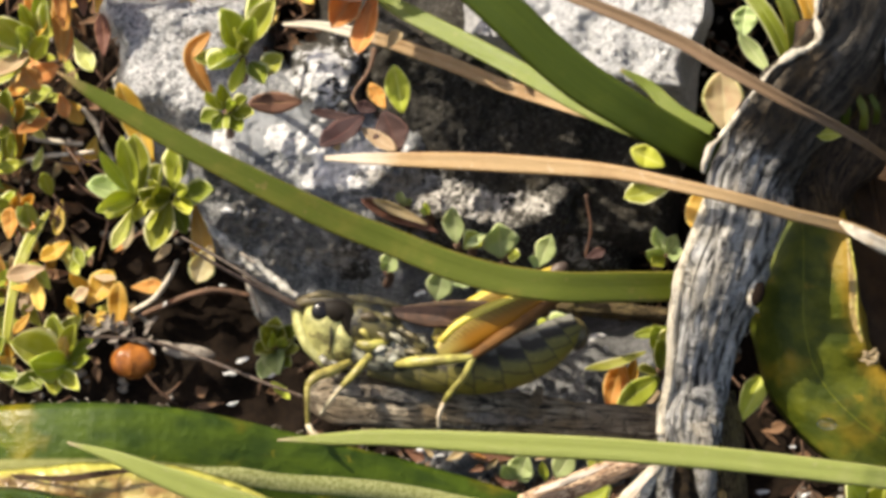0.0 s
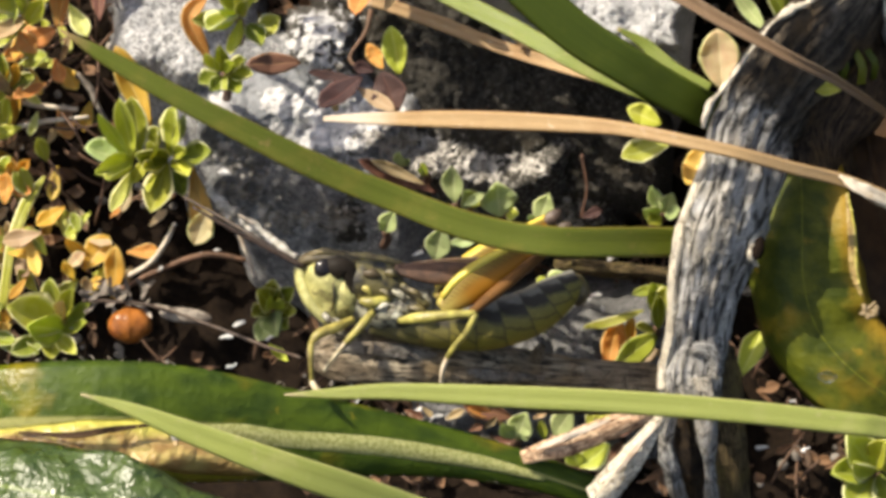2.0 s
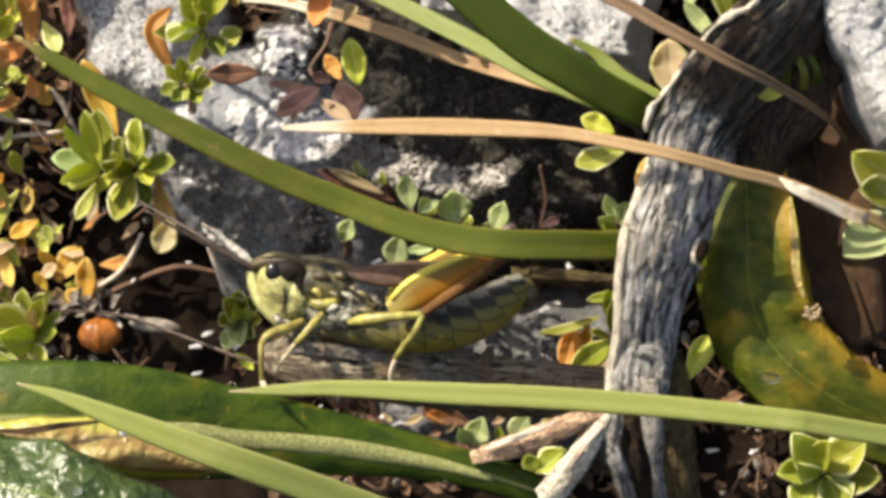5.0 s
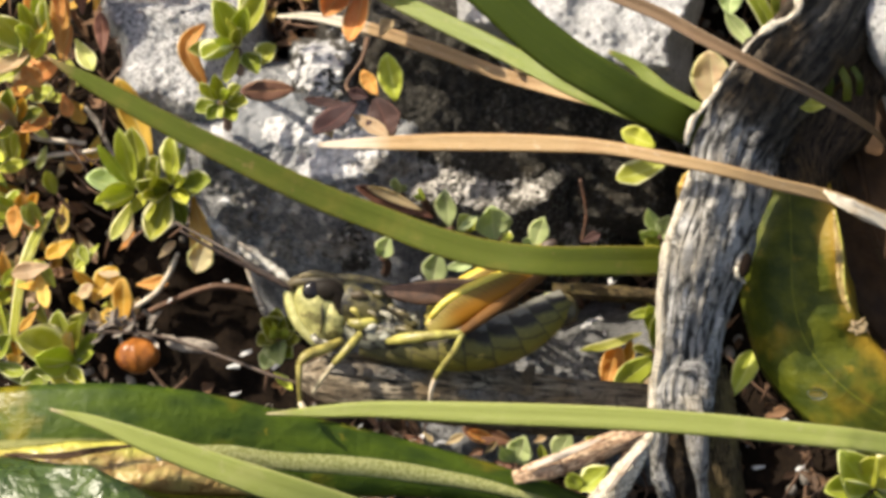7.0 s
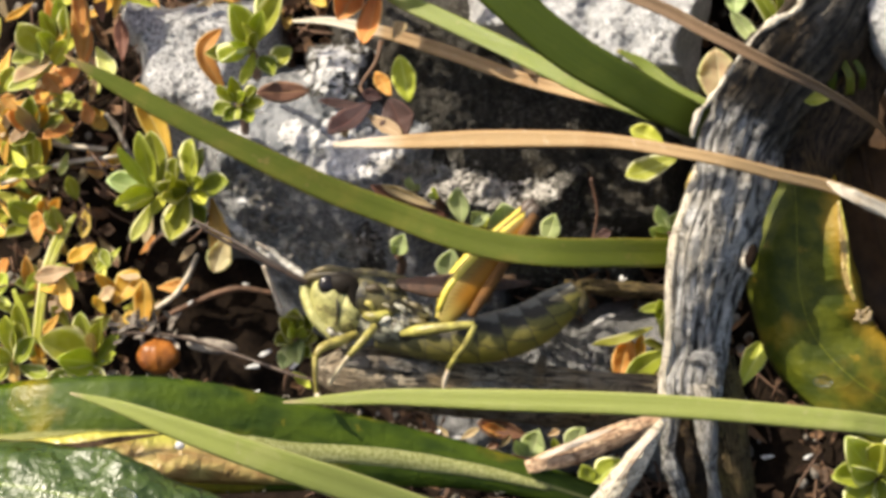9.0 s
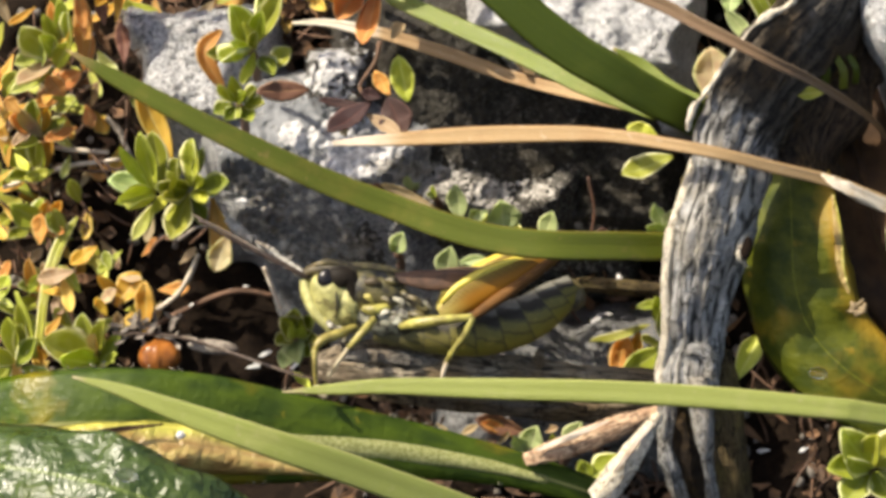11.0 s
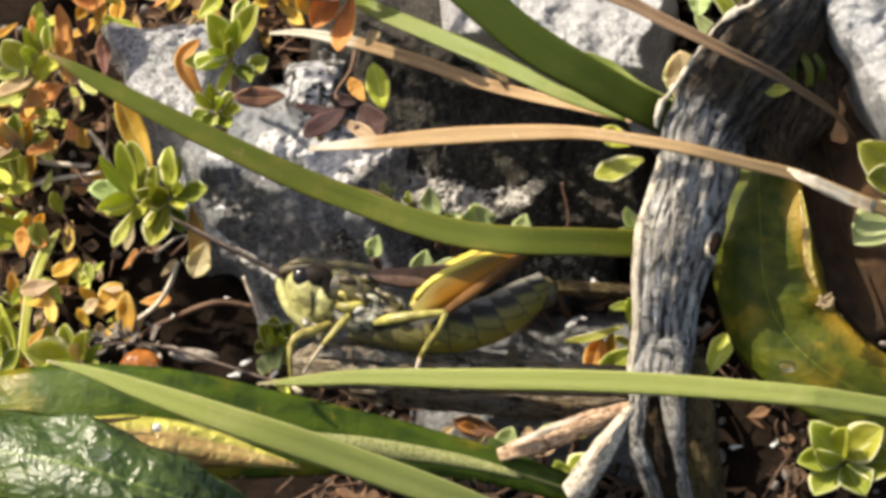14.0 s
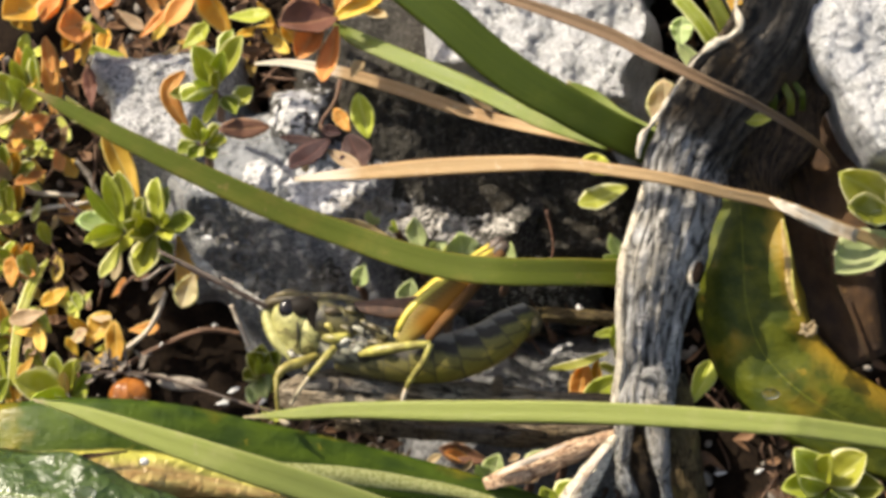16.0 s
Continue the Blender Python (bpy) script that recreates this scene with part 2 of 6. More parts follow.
def blade_material(name, base, streak, margin, dry, dry_from=1.1, gloss=0.4, through=0.25, ribs=16):
    n = Nodes(name)
    s = n.run_noise(3, ribs * 2.5, 3)
    c = n.mix(n.ramp(s, (0.35, 0.0), (0.65, 1.0)), base, streak)
    c = n.mix(n.ramp(n.noise(180, 4), (0.55, 0.0), (0.72, 0.55)), c, margin)
    c = n.mix(n.ramp(n.across(), (0.86, 0.0), (0.98, 0.9)), c, margin)
    c = n.mix(n.ramp(n.noise(1600, 3), (0.62, 0.0), (0.74, 0.35)), c, dry)
    c = n.mix(n.ramp(n.math("ADD", n.along(), n.math("MULTIPLY", n.noise(300, 3), 0.06)), (max(0.0, dry_from), 1.0), (dry_from + 0.06, 0.0)), c, dry) if dry_from < 1 else c
    c = n.mix(n.ramp(n.noise(330, 5, 0.7), (0.64, 0.0), (0.72, 0.6)), c, dry)
    n.bump(n.run_noise(1.5, ribs * 3, 2), 0.35, 0.0002)
    n.bump(n.noise(1500, 3), 0.2, 0.0001)
    return n.done(c, gloss, through, n.mix(1.0, c, (1.0, 1.0, 0.5), "MULTIPLY"), 0.0, 0.35)


def wood_material(name, pale, grey, black, warm, gain=1.0, bark=None):
    n = Nodes(name)
    if bark:
        # darkens the first part of the run: painted shade with brown bark patches
        worn = n.ramp(n.math("ADD", n.along(), n.math("MULTIPLY", n.math("SUBTRACT", n.noise(130, 5, 0.7), 0.5), 0.5)), (0.36, 0.0), (0.50, 1.0))
        pale, grey, warm = n.mix(worn, bark[0], pale), n.mix(worn, bark[1], grey), n.mix(worn, bark[2], warm)
    s = n.run_noise(9, 20, 6)
    t = n.run_noise(18, 40, 5)
    c = n.mix(n.ramp(s, (0.44, 0.0), (0.66, 1.0)), grey, pale)
    c = n.mix(n.ramp(n.noise(170, 5), (0.48, 0.0), (0.66, 0.9)), c, warm)
    c = n.mix(n.ramp(t, (0.36, 0.95), (0.50, 0.0)), c, black)
    c = n.mix(n.ramp(n.noise(420, 6, 0.75, warp=1.0), (0.54, 0.0), (0.64, 0.85)), c, black)
    c = n.mix(n.ramp(n.noise(230, 5, 0.65, warp=0.8), (0.55, 0.0), (0.66, 0.8)), c, grey)
    c = n.mix(n.ramp(n.noise(1100, 5, 0.7, warp=0.8), (0.56, 0.0), (0.64, 0.75)), c, black)
    n.bump(n.noise(330, 5, 0.7), 0.8 * gain, 0.0010)
    n.bump(s, 0.45 * gain, 0.0012)
    n.bump(n.noise(900, 5, 0.75, warp=0.5), 0.8 * gain, 0.0008)
    n.bump(t, 0.8 * gain, 0.0005)
    n.bump(n.noise(1800, 4), 0.4, 0.0002)
    return n.done(c, 0.85, spec=0.2)


def plain_material(name, one, two, scale=600, rough=0.5, through=0.0, relief=0.3, low=0.4, high=0.62, coat=0.0, vary=0.12):
    n = Nodes(name)
    c = n.mix(n.ramp(n.noise(scale, 5, 0.65), (low, 0.0), (high, 1.0)), one, two)
    c = n.shift(c, 0.01, vary)
    n.bump(n.noise(scale * 2.5, 4), relief, 0.0002)
    return n.done(c, rough, through, None, coat)


ROCK = rock_material("grey_limestone", (0.52, 0.52, 0.51), (0.19, 0.195, 0.20), (0.025, 0.025, 0.028), (0.24, 0.235, 0.22), (0.60, 0.59, 0.56))
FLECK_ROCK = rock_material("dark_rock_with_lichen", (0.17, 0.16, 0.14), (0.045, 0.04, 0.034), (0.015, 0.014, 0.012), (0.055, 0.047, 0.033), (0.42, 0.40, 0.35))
# mossy rock, darkened further for the shade of the undercut
DARK_ROCK = rock_material("shaded_mossy_rock", (0.085, 0.077, 0.062), (0.034, 0.03, 0.024), (0.012, 0.011, 0.010), (0.055, 0.045, 0.029), (0.14, 0.13, 0.11))
GRIT = rock_material("gritty_grey_limestone", (0.42, 0.41, 0.39), (0.14, 0.14, 0.14), (0.02, 0.02, 0.02), (0.20, 0.19, 0.17), (0.60, 0.59, 0.56), 0.56, 0.85)
MID_ROCK = rock_material("light_grey_limestone", (0.78, 0.77, 0.75), (0.46, 0.46, 0.46), (0.05, 0.045, 0.045), (0.56, 0.55, 0.53), (0.84, 0.83, 0.80), 0.57, 0.8)
PALE_ROCK = rock_material("pale_limestone", (0.84, 0.83, 0.81), (0.50, 0.50, 0.50), (0.06, 0.06, 0.06), (0.72, 0.71, 0.68), (0.90, 0.89, 0.87), 0.565, 0.4)
# soil brown taken down to near-black, which puts the hollows' shade in it
SOIL = plain_material("shaded_soil", (0.008, 0.005, 0.0035), (0.016, 0.010, 0.006), 1700, 0.95, relief=0.8, vary=0.0)
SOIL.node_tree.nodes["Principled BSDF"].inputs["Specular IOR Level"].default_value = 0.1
GREEN = leaf_material("fresh_green_leaf", (0.44, 0.46, 0.055), (0.88, 0.86, 0.52), (0.50, 0.53, 0.08), (0.52, 0.55, 0.14), edge=0.72, gloss=0.5, through=0.44)
DEEP = leaf_material("deep_green_leaf", (0.26, 0.30, 0.024), (0.80, 0.80, 0.44), (0.32, 0.36, 0.035), (0.38, 0.42, 0.09), gloss=0.5, through=0.42, edge=0.74)
LIME = leaf_material("yellow_green_leaf", (0.46, 0.50, 0.05), (0.74, 0.74, 0.30), (0.54, 0.55, 0.07), (0.58, 0.60, 0.15), through=0.40, edge=0.84)
MINT = leaf_material("pale_green_leaf", (0.44, 0.52, 0.22), (0.66, 0.70, 0.40), (0.50, 0.57, 0.25), (0.58, 0.63, 0.32), gloss=0.55, through=0.40)
ORANGE = leaf_material("orange_leaf", (0.74, 0.38, 0.10), (0.80, 0.56, 0.24), (0.58, 0.25, 0.05), (0.72, 0.44, 0.15), gloss=0.5)
GOLD = leaf_material("golden_leaf", (0.76, 0.50, 0.06), (0.80, 0.64, 0.22), (0.60, 0.32, 0.04), (0.72, 0.54, 0.15), gloss=0.5)
RUST = leaf_material("brown_leaf", (0.15, 0.065, 0.035), (0.28, 0.15, 0.08), (0.09, 0.038, 0.022), (0.24, 0.12, 0.06), gloss=0.6, through=0.15)
PURPLE = leaf_material("dark_red_leaf", (0.036, 0.012, 0.010), (0.10, 0.045, 0.035), (0.022, 0.009, 0.008), (0.07, 0.026, 0.02), gloss=0.75, through=0.12)
TAN = leaf_material("tan_dry_leaf", (0.50, 0.38, 0.22), (0.62, 0.50, 0.32), (0.40, 0.27, 0.14), (0.58, 0.46, 0.30), gloss=0.6)
CREAM = leaf_material("cream_spotted_leaf", (0.58, 0.47, 0.27), (0.64, 0.62, 0.30), (0.56, 0.33, 0.22), (0.60, 0.50, 0.30), gloss=0.55)
BLADE = blade_material("green_grass_blade", (0.086, 0.106, 0.008), (0.118, 0.140, 0.015), (0.22, 0.18, 0.03), (0.30, 0.19, 0.08), 0.03)
DARK_BLADE = blade_material("dark_grass_blade", (0.044, 0.066, 0.004), (0.062, 0.086, 0.006), (0.085, 0.105, 0.010), (0.09, 0.10, 0.015))
LIGHT_BLADE = blade_material("light_grass_blade", (0.255, 0.288, 0.062), (0.31, 0.345, 0.088), (0.39, 0.38, 0.14), (0.44, 0.37, 0.21), 0.035)
MID_BLADE = blade_material("mid_green_grass_blade", (0.15, 0.19, 0.03), (0.20, 0.24, 0.045), (0.28, 0.29, 0.08), (0.34, 0.28, 0.12), 0.03)
STRAW = blade_material("dry_straw", (0.36, 0.235, 0.105), (0.46, 0.32, 0.165), (0.28, 0.15, 0.06), (0.62, 0.53, 0.42), 0.09, gloss=0.6)
PALE_STRAW = blade_material("bleached_straw", (0.44, 0.28, 0.13), (0.56, 0.40, 0.22), (0.34, 0.19, 0.08), (0.80, 0.73, 0.60), 0.30, gloss=0.6)
DULL_STRAW = blade_material("dull_straw", (0.17, 0.105, 0.055), (0.25, 0.165, 0.095), (0.34, 0.25, 0.16), (0.12, 0.07, 0.04), gloss=0.6)
# bark colours also carry the shade on the stick's upper limb
WOOD = wood_material("weathered_wood_shaded_top", (0.66, 0.645, 0.61), (0.27, 0.26, 0.245), (0.012, 0.012, 0.011), (0.40, 0.36, 0.29), bark=((0.13, 0.112, 0.088), (0.045, 0.037, 0.028), (0.11, 0.07, 0.032)))
BARE_WOOD = wood_material("bare_weathered_wood", (0.70, 0.685, 0.65), (0.33, 0.32, 0.30), (0.014, 0.013, 0.012), (0.46, 0.41, 0.33))
OLD_WOOD = wood_material("dark_old_wood", (0.46, 0.39, 0.28), (0.23, 0.18, 0.12), (0.022, 0.018, 0.014), (0.26, 0.18, 0.09))
TAN_WOOD = wood_material("tan_dry_stem", (0.78, 0.58, 0.38), (0.56, 0.36, 0.22), (0.12, 0.06, 0.035), (0.66, 0.44, 0.25), 0.5)
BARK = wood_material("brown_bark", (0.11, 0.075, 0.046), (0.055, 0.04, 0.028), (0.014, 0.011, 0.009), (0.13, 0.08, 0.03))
MOSSY = wood_material("mossy_brown_bark", (0.30, 0.22, 0.10), (0.14, 0.10, 0.05), (0.02, 0.016, 0.01), (0.26, 0.20, 0.06))
SPLINTER = wood_material("bleached_splinter", (0.84, 0.80, 0.68), (0.66, 0.58, 0.44), (0.16, 0.12, 0.08), (0.76, 0.68, 0.50), 0.5)
ASH_BARK = wood_material("ash_grey_bark", (0.46, 0.43, 0.38), (0.26, 0.23, 0.19), (0.03, 0.026, 0.022), (0.34, 0.26, 0.17), 0.7)
DEW = bpy.data.materials.new("clear_water")
DEW.use_nodes = True
DEW.node_tree.nodes["Principled BSDF"].inputs["Transmission Weight"].default_value = 1.0
DEW.node_tree.nodes["Principled BSDF"].inputs["Roughness"].default_value = 0.02
DEW.node_tree.nodes["Principled BSDF"].inputs["IOR"].default_value = 1.33


def broad_material(name, green, deep, yellow, brown, rib, rib_width, edge_gold, gloss, crinkle=0.0, coat=0.25, rot=0.70, wet=0.0, spec=0.5):
    """A fleshy strap leaf: mottled green, yellowing in patches, with parallel veins."""
    n = Nodes(name)
    d = n.across()
    c = n.mix(n.ramp(n.run_noise(16, 5, 4), (0.38, 0.0), (0.62, 1.0)), deep, green)
    c = n.mix(n.ramp(n.noise(75, 4, 0.6), (0.56, 0.0), (0.68, 0.9)), c, yellow)
    c = n.mix(n.ramp(n.noise(420, 4), (0.66, 0.0), (0.74, 0.7)), c, yellow)
    c = n.mix(n.ramp(n.noise(95, 5, 0.7), (rot, 0.0), (rot + 0.06, 0.8)), c, brown)
    c = n.mix(n.ramp(n.math("ADD", d, n.math("MULTIPLY", n.noise(900, 3), 0.04)), (0.02 + rib_width * 0.6, 1.0), (0.04 + rib_width, 0.0)), c, rib)
    y = n.node("ShaderNodeSeparateXYZ", Vector=n.tex.outputs["UV"]).outputs[1]
    rest = n.math("SUBTRACT", 1.0, y)
    c = n.mix(n.ramp(n.math("ADD", n.math("MULTIPLY", rest, 0.5), n.math("MULTIPLY", n.noise(130, 5), 0.5)), (edge_gold, 0.0), (min(1.0, edge_gold + 0.10), 1.0)), c, yellow)
    n.bump(n.run_noise(2.5, 16, 2), 0.12, 0.0005)
    n.bump(n.noise(260, 3), 0.15, 0.0010)
    if crinkle:
        n.bump(n.noise(650, 2, 0.5, warp=0.4), crinkle, 0.0007)
    n.bump(n.noise(600, 4, 0.65), 0.45, 0.0005)
    n.bump(n.noise(1300, 3), 0.35, 0.0003)
    if crinkle:
        n.bump(n.noise(1100, 3, 0.6), 0.3, 0.0003)
    rough = n.ramp(n.noise(320, 3), (0.35, gloss), (0.65, gloss + 0.18))
    if wet:
        rough = n.mix(n.ramp(n.math("ADD", n.along(), n.math("MULTIPLY", n.noise(200, 3), 0.12)), (wet, 0.9), (wet + 0.10, 0.0)), rough, (0.2, 0.2, 0.2))
    return n.done(c, rough, 0.18, n.mix(1.0, c, (1.0, 1.0, 0.4), "MULTIPLY"), coat, spec)


def face_material():
    n = Nodes("yellow_green_face")
    c = n.mix(n.ramp(n.noise(700, 4), (0.42, 0.0), (0.60, 1.0)), (0.46, 0.43, 0.16), (0.25, 0.24, 0.08))
    c = n.mix(n.ramp(n.noise(1300, 4, 0.7), (0.51, 0.0), (0.60, 0.85)), c, (0.12, 0.10, 0.035))
    c = n.mix(n.ramp(n.noise(420, 3), (0.62, 0.0), (0.70, 0.8)), c, (0.60, 0.58, 0.26))
    n.bump(n.noise(2200, 4), 0.5, 0.0002)
    return n.done(c, 0.42)


def femur_material():
    """Yellow above, a row of oblique dark bars along the middle, orange below."""
    n = Nodes("barred_orange_femur")
    x, y = n.along(), n.node("ShaderNodeSeparateXYZ", Vector=n.tex.outputs["UV"]).outputs[1]
    c = n.ramp(y, (0.04, (0.36, 0.15, 0.008)), (0.30, (0.31, 0.135, 0.008)), (0.48, (0.22, 0.105, 0.010)), (0.62, (0.18, 0.12, 0.016)), (0.80, (0.20, 0.14, 0.018)), (0.86, (0.55, 0.43, 0.05)))
    c = n.mix(n.ramp(n.math("ADD", x, n.math("MULTIPLY", n.noise(500, 3), 0.15)), (0.12, 0.75), (0.36, 0.0)), c, (0.34, 0.30, 0.08))
    bars = n.math("SINE", n.math("ADD", n.math("MULTIPLY", x, 170.0), n.math("MULTIPLY", y, 26.0)))
    band = n.ramp(y, (0.44, 0.0), (0.56, 0.85), (0.80, 0.85), (0.86, 0.0))
    c = n.mix(n.math("MULTIPLY", n.ramp(bars, (0.40, 0.0), (0.85, 1.0)), band), c, (0.13, 0.065, 0.016))
    c = n.mix(n.ramp(n.noise(1400, 3), (0.55, 0.0), (0.75, 0.4)), c, (0.28, 0.14, 0.03))
    n.bump(n.math("MULTIPLY", bars, band), 0.2, 0.0001)
    return n.done(c, 0.45, 0.08, spec=0.25)


def abdomen_material():
    """Rings with dark joints, olive yellow below and black-grey above."""
    n = Nodes("ringed_abdomen")
    x, y = n.along(), n.node("ShaderNodeSeparateXYZ", Vector=n.tex.outputs["UV"]).outputs[1]
    side = n.math("ADD", n.math("MULTIPLY", n.math("COSINE", n.math("MULTIPLY", y, 2 * math.pi)), -0.5), 0.5)
    wob = n.math("MULTIPLY", n.math("FRACT", n.math("MULTIPLY", x, 9.0)), 0.20)
    lev = n.math("ADD", n.math("ADD", side, wob), n.math("MULTIPLY", n.noise(900, 5, 0.7), 0.26))
    lev = n.math("SUBTRACT", lev, 0.10)
    c = n.ramp(lev, (0.22, (0.18, 0.15, 0.02)), (0.38, (0.14, 0.12, 0.02)), (0.42, (0.06, 0.05, 0.014)), (0.47, (0.14, 0.12, 0.024)), (0.64, (0.13, 0.115, 0.028)), (0.70, (0.07, 0.063, 0.022)), (0.76, (0.022, 0.019, 0.012)), (0.93, (0.03, 0.027, 0.02)), (1.0, (0.13, 0.125, 0.10)))
    ring = n.math("FRACT", n.math("MULTIPLY", x, 9.0))
    c = n.mix(n.ramp(ring, (0.0, 0.7), (0.08, 0.0), (0.94, 0.0), (1.0, 0.7)), c, (0.03, 0.028, 0.014))
    c = n.mix(n.ramp(n.math("ADD", x, n.math("MULTIPLY", n.noise(500, 4), 0.3)), (0.28, 0.6), (0.5, 0.0)), c, (0.075, 0.068, 0.045))
    c = n.mix(n.ramp(n.noise(1500, 3), (0.56, 0.0), (0.72, 0.5)), c, n.mix(1.0, c, (1.7, 1.7, 1.9), "MULTIPLY"))
    n.bump(n.noise(1800, 3), 0.35, 0.00015)
    return n.done(c, 0.55, spec=0.3)


PLANTAIN = broad_material("green_strap_leaf", (0.062, 0.098, 0.003), (0.027, 0.052, 0.002), (0.26, 0.20, 0.010), (0.16, 0.09, 0.03), (0.27, 0.27, 0.09), 0.10, 0.80, 0.52, coat=0.0, wet=0.15, spec=0.28)
SHINY = broad_material("shiny_strap_leaf", (0.055, 0.085, 0.010), (0.034, 0.058, 0.006), (0.14, 0.16, 0.03), (0.10, 0.08, 0.02), (0.12, 0.16, 0.03), 0.03, 0.9, 0.27, crinkle=1.0, coat=0.0, spec=0.7)
DECAY = broad_material("yellowed_strap_leaf", (0.42, 0.32, 0.10), (0.30, 0.18, 0.055), (0.50, 0.46, 0.08), (0.10, 0.04, 0.014), (0.42, 0.36, 0.15), 0.0, 0.58, 0.24, crinkle=0.9, rot=0.56)
MOTTLED = broad_material("yellowing_strap_leaf", (0.092, 0.102, 0.006), (0.042, 0.056, 0.004), (0.30, 0.19, 0.014), (0.28, 0.11, 0.02), (0.15, 0.16, 0.012), 0.0, 0.62, 0.45, coat=0.0, spec=0.25)
# withered brown, made darker to hold shade
DEAD = broad_material("shaded_withered_leaf", (0.075, 0.038, 0.014), (0.04, 0.02, 0.008), (0.12, 0.065, 0.018), (0.035, 0.016, 0.007), (0.05, 0.03, 0.01), 0.03, 0.95, 0.82, coat=0.0)
RIB = plain_material("pale_leaf_rib", (0.50, 0.48, 0.20), (0.24, 0.25, 0.05), 3200, 0.5, 0.1, relief=0.9, low=0.36, high=0.62)
FACE = face_material()
FEMUR = femur_material()
ABDOMEN = abdomen_material()
CROWN = plain_material("olive_brown_cuticle", (0.075, 0.055, 0.022), (0.02, 0.016, 0.010), 700, 0.6)
COLLAR = plain_material("mottled_pronotum", (0.11, 0.09, 0.03), (0.022, 0.018, 0.011), 700, 0.42, low=0.44, high=0.56)
THORAX = plain_material("grey_mottled_thorax", (0.36, 0.35, 0.25), (0.03, 0.026, 0.018), 640, 0.45, low=0.45, high=0.55)
SPECKLE = plain_material("white_speckled_cuticle", (0.46, 0.45, 0.36), (0.07, 0.06, 0.04), 1100, 0.45, low=0.42, high=0.55)
WING = plain_material("brown_wing_pad", (0.115, 0.062, 0.030), (0.045, 0.026, 0.014), 700, 0.7, 0.12)
YELLOW_LEG = plain_material("yellow_green_leg", (0.40, 0.35, 0.085), (0.17, 0.14, 0.035), 800, 0.38, 0.1)
ORANGE_LEG = plain_material("orange_shin", (0.14, 0.056, 0.005), (0.095, 0.038, 0.004), 900, 0.85, 0.0)
PALE_LEG = plain_material("pale_foot", (0.55, 0.48, 0.34), (0.38, 0.30, 0.17), 900, 0.45)
BLACK = Nodes("glossy_black_eye").done((0.008, 0.006, 0.005), 0.22, spec=0.4)
BAND = Nodes("black_brown_cuticle").done((0.012, 0.009, 0.006), 0.6, spec=0.12)
OLIVE = plain_material("dull_olive_cuticle", (0.24, 0.20, 0.07), (0.09, 0.07, 0.03), 900, 0.5)
RIDGE = plain_material("yellow_ridge", (0.66, 0.52, 0.06), (0.50, 0.38, 0.05), 900, 0.4)
KEEL = plain_material("pale_yellow_keel", (0.62, 0.59, 0.26), (0.40, 0.37, 0.13), 900, 0.4)
FEELER = plain_material("dark_feeler", (0.045, 0.03, 0.02), (0.09, 0.06, 0.04), 1200, 0.5)
BLEACH = plain_material("bleached_sheath", (0.62, 0.54, 0.43), (0.44, 0.33, 0.22), 500, 0.6, 0.15, low=0.46, high=0.64)
CRUST = plain_material("white_lichen", (0.56, 0.55, 0.53), (0.28, 0.275, 0.27), 900, 0.9, relief=0.9, low=0.36, high=0.60, vary=0.0)
# dark grey that stands in for the shade on the ledge's upper left
SHADE_FILM = plain_material("ledge_shade", (0.11, 0.115, 0.12), (0.20, 0.205, 0.21), 500, 0.9, relief=0.5, vary=0.0)
FLECK = plain_material("pale_lichen", (0.40, 0.38, 0.34), (0.12, 0.11, 0.09), 900, 0.9, relief=0.9, vary=0.0)
SPARK = plain_material("white_pebble", (0.66, 0.65, 0.62), (0.30, 0.29, 0.28), 900, 0.5)
BERRY = plain_material("red_orange_capsule", (0.33, 0.105, 0.02), (0.13, 0.035, 0.01), 500, 0.3, 0.12, relief=0.6)
HUSK = plain_material("grey_seed_husk", (0.30, 0.26, 0.21), (0.10, 0.08, 0.065), 700, 0.8)
STEM = plain_material("brown_stem", (0.13, 0.065, 0.036), (0.07, 0.036, 0.02), 600, 0.7)
PALE_STEM = plain_material("bleached_stalk", (0.64, 0.57, 0.45), (0.44, 0.36, 0.26), 700, 0.7)
LITTER = plain_material("brown_litter", (0.15, 0.080, 0.036), (0.045, 0.026, 0.014), 260, 0.8, 0.1, relief=0.6, vary=0.3)
ASH = plain_material("grey_litter", (0.26, 0.23, 0.20), (0.09, 0.075, 0.06), 300, 0.8, relief=0.5)


# ---- the bank and its rocks ----
def smooth(a, b, x):
    t = min(1.0, max(0.0, (x - a) / (b - a)))
    return t * t * (3 - 2 * t)


def ground_w(u, v):
    """The height of the soil off the bank's plane, near the insect."""
    w = -40 + 37 * smooth(30, 52, u) * smooth(-30, -4, v) + 12 * smooth(-14, -34, v)
    return w + 2.6 * noise.fractal((u * 0.11, v * 0.11, 3.1), 0.7, 2.1, 4)


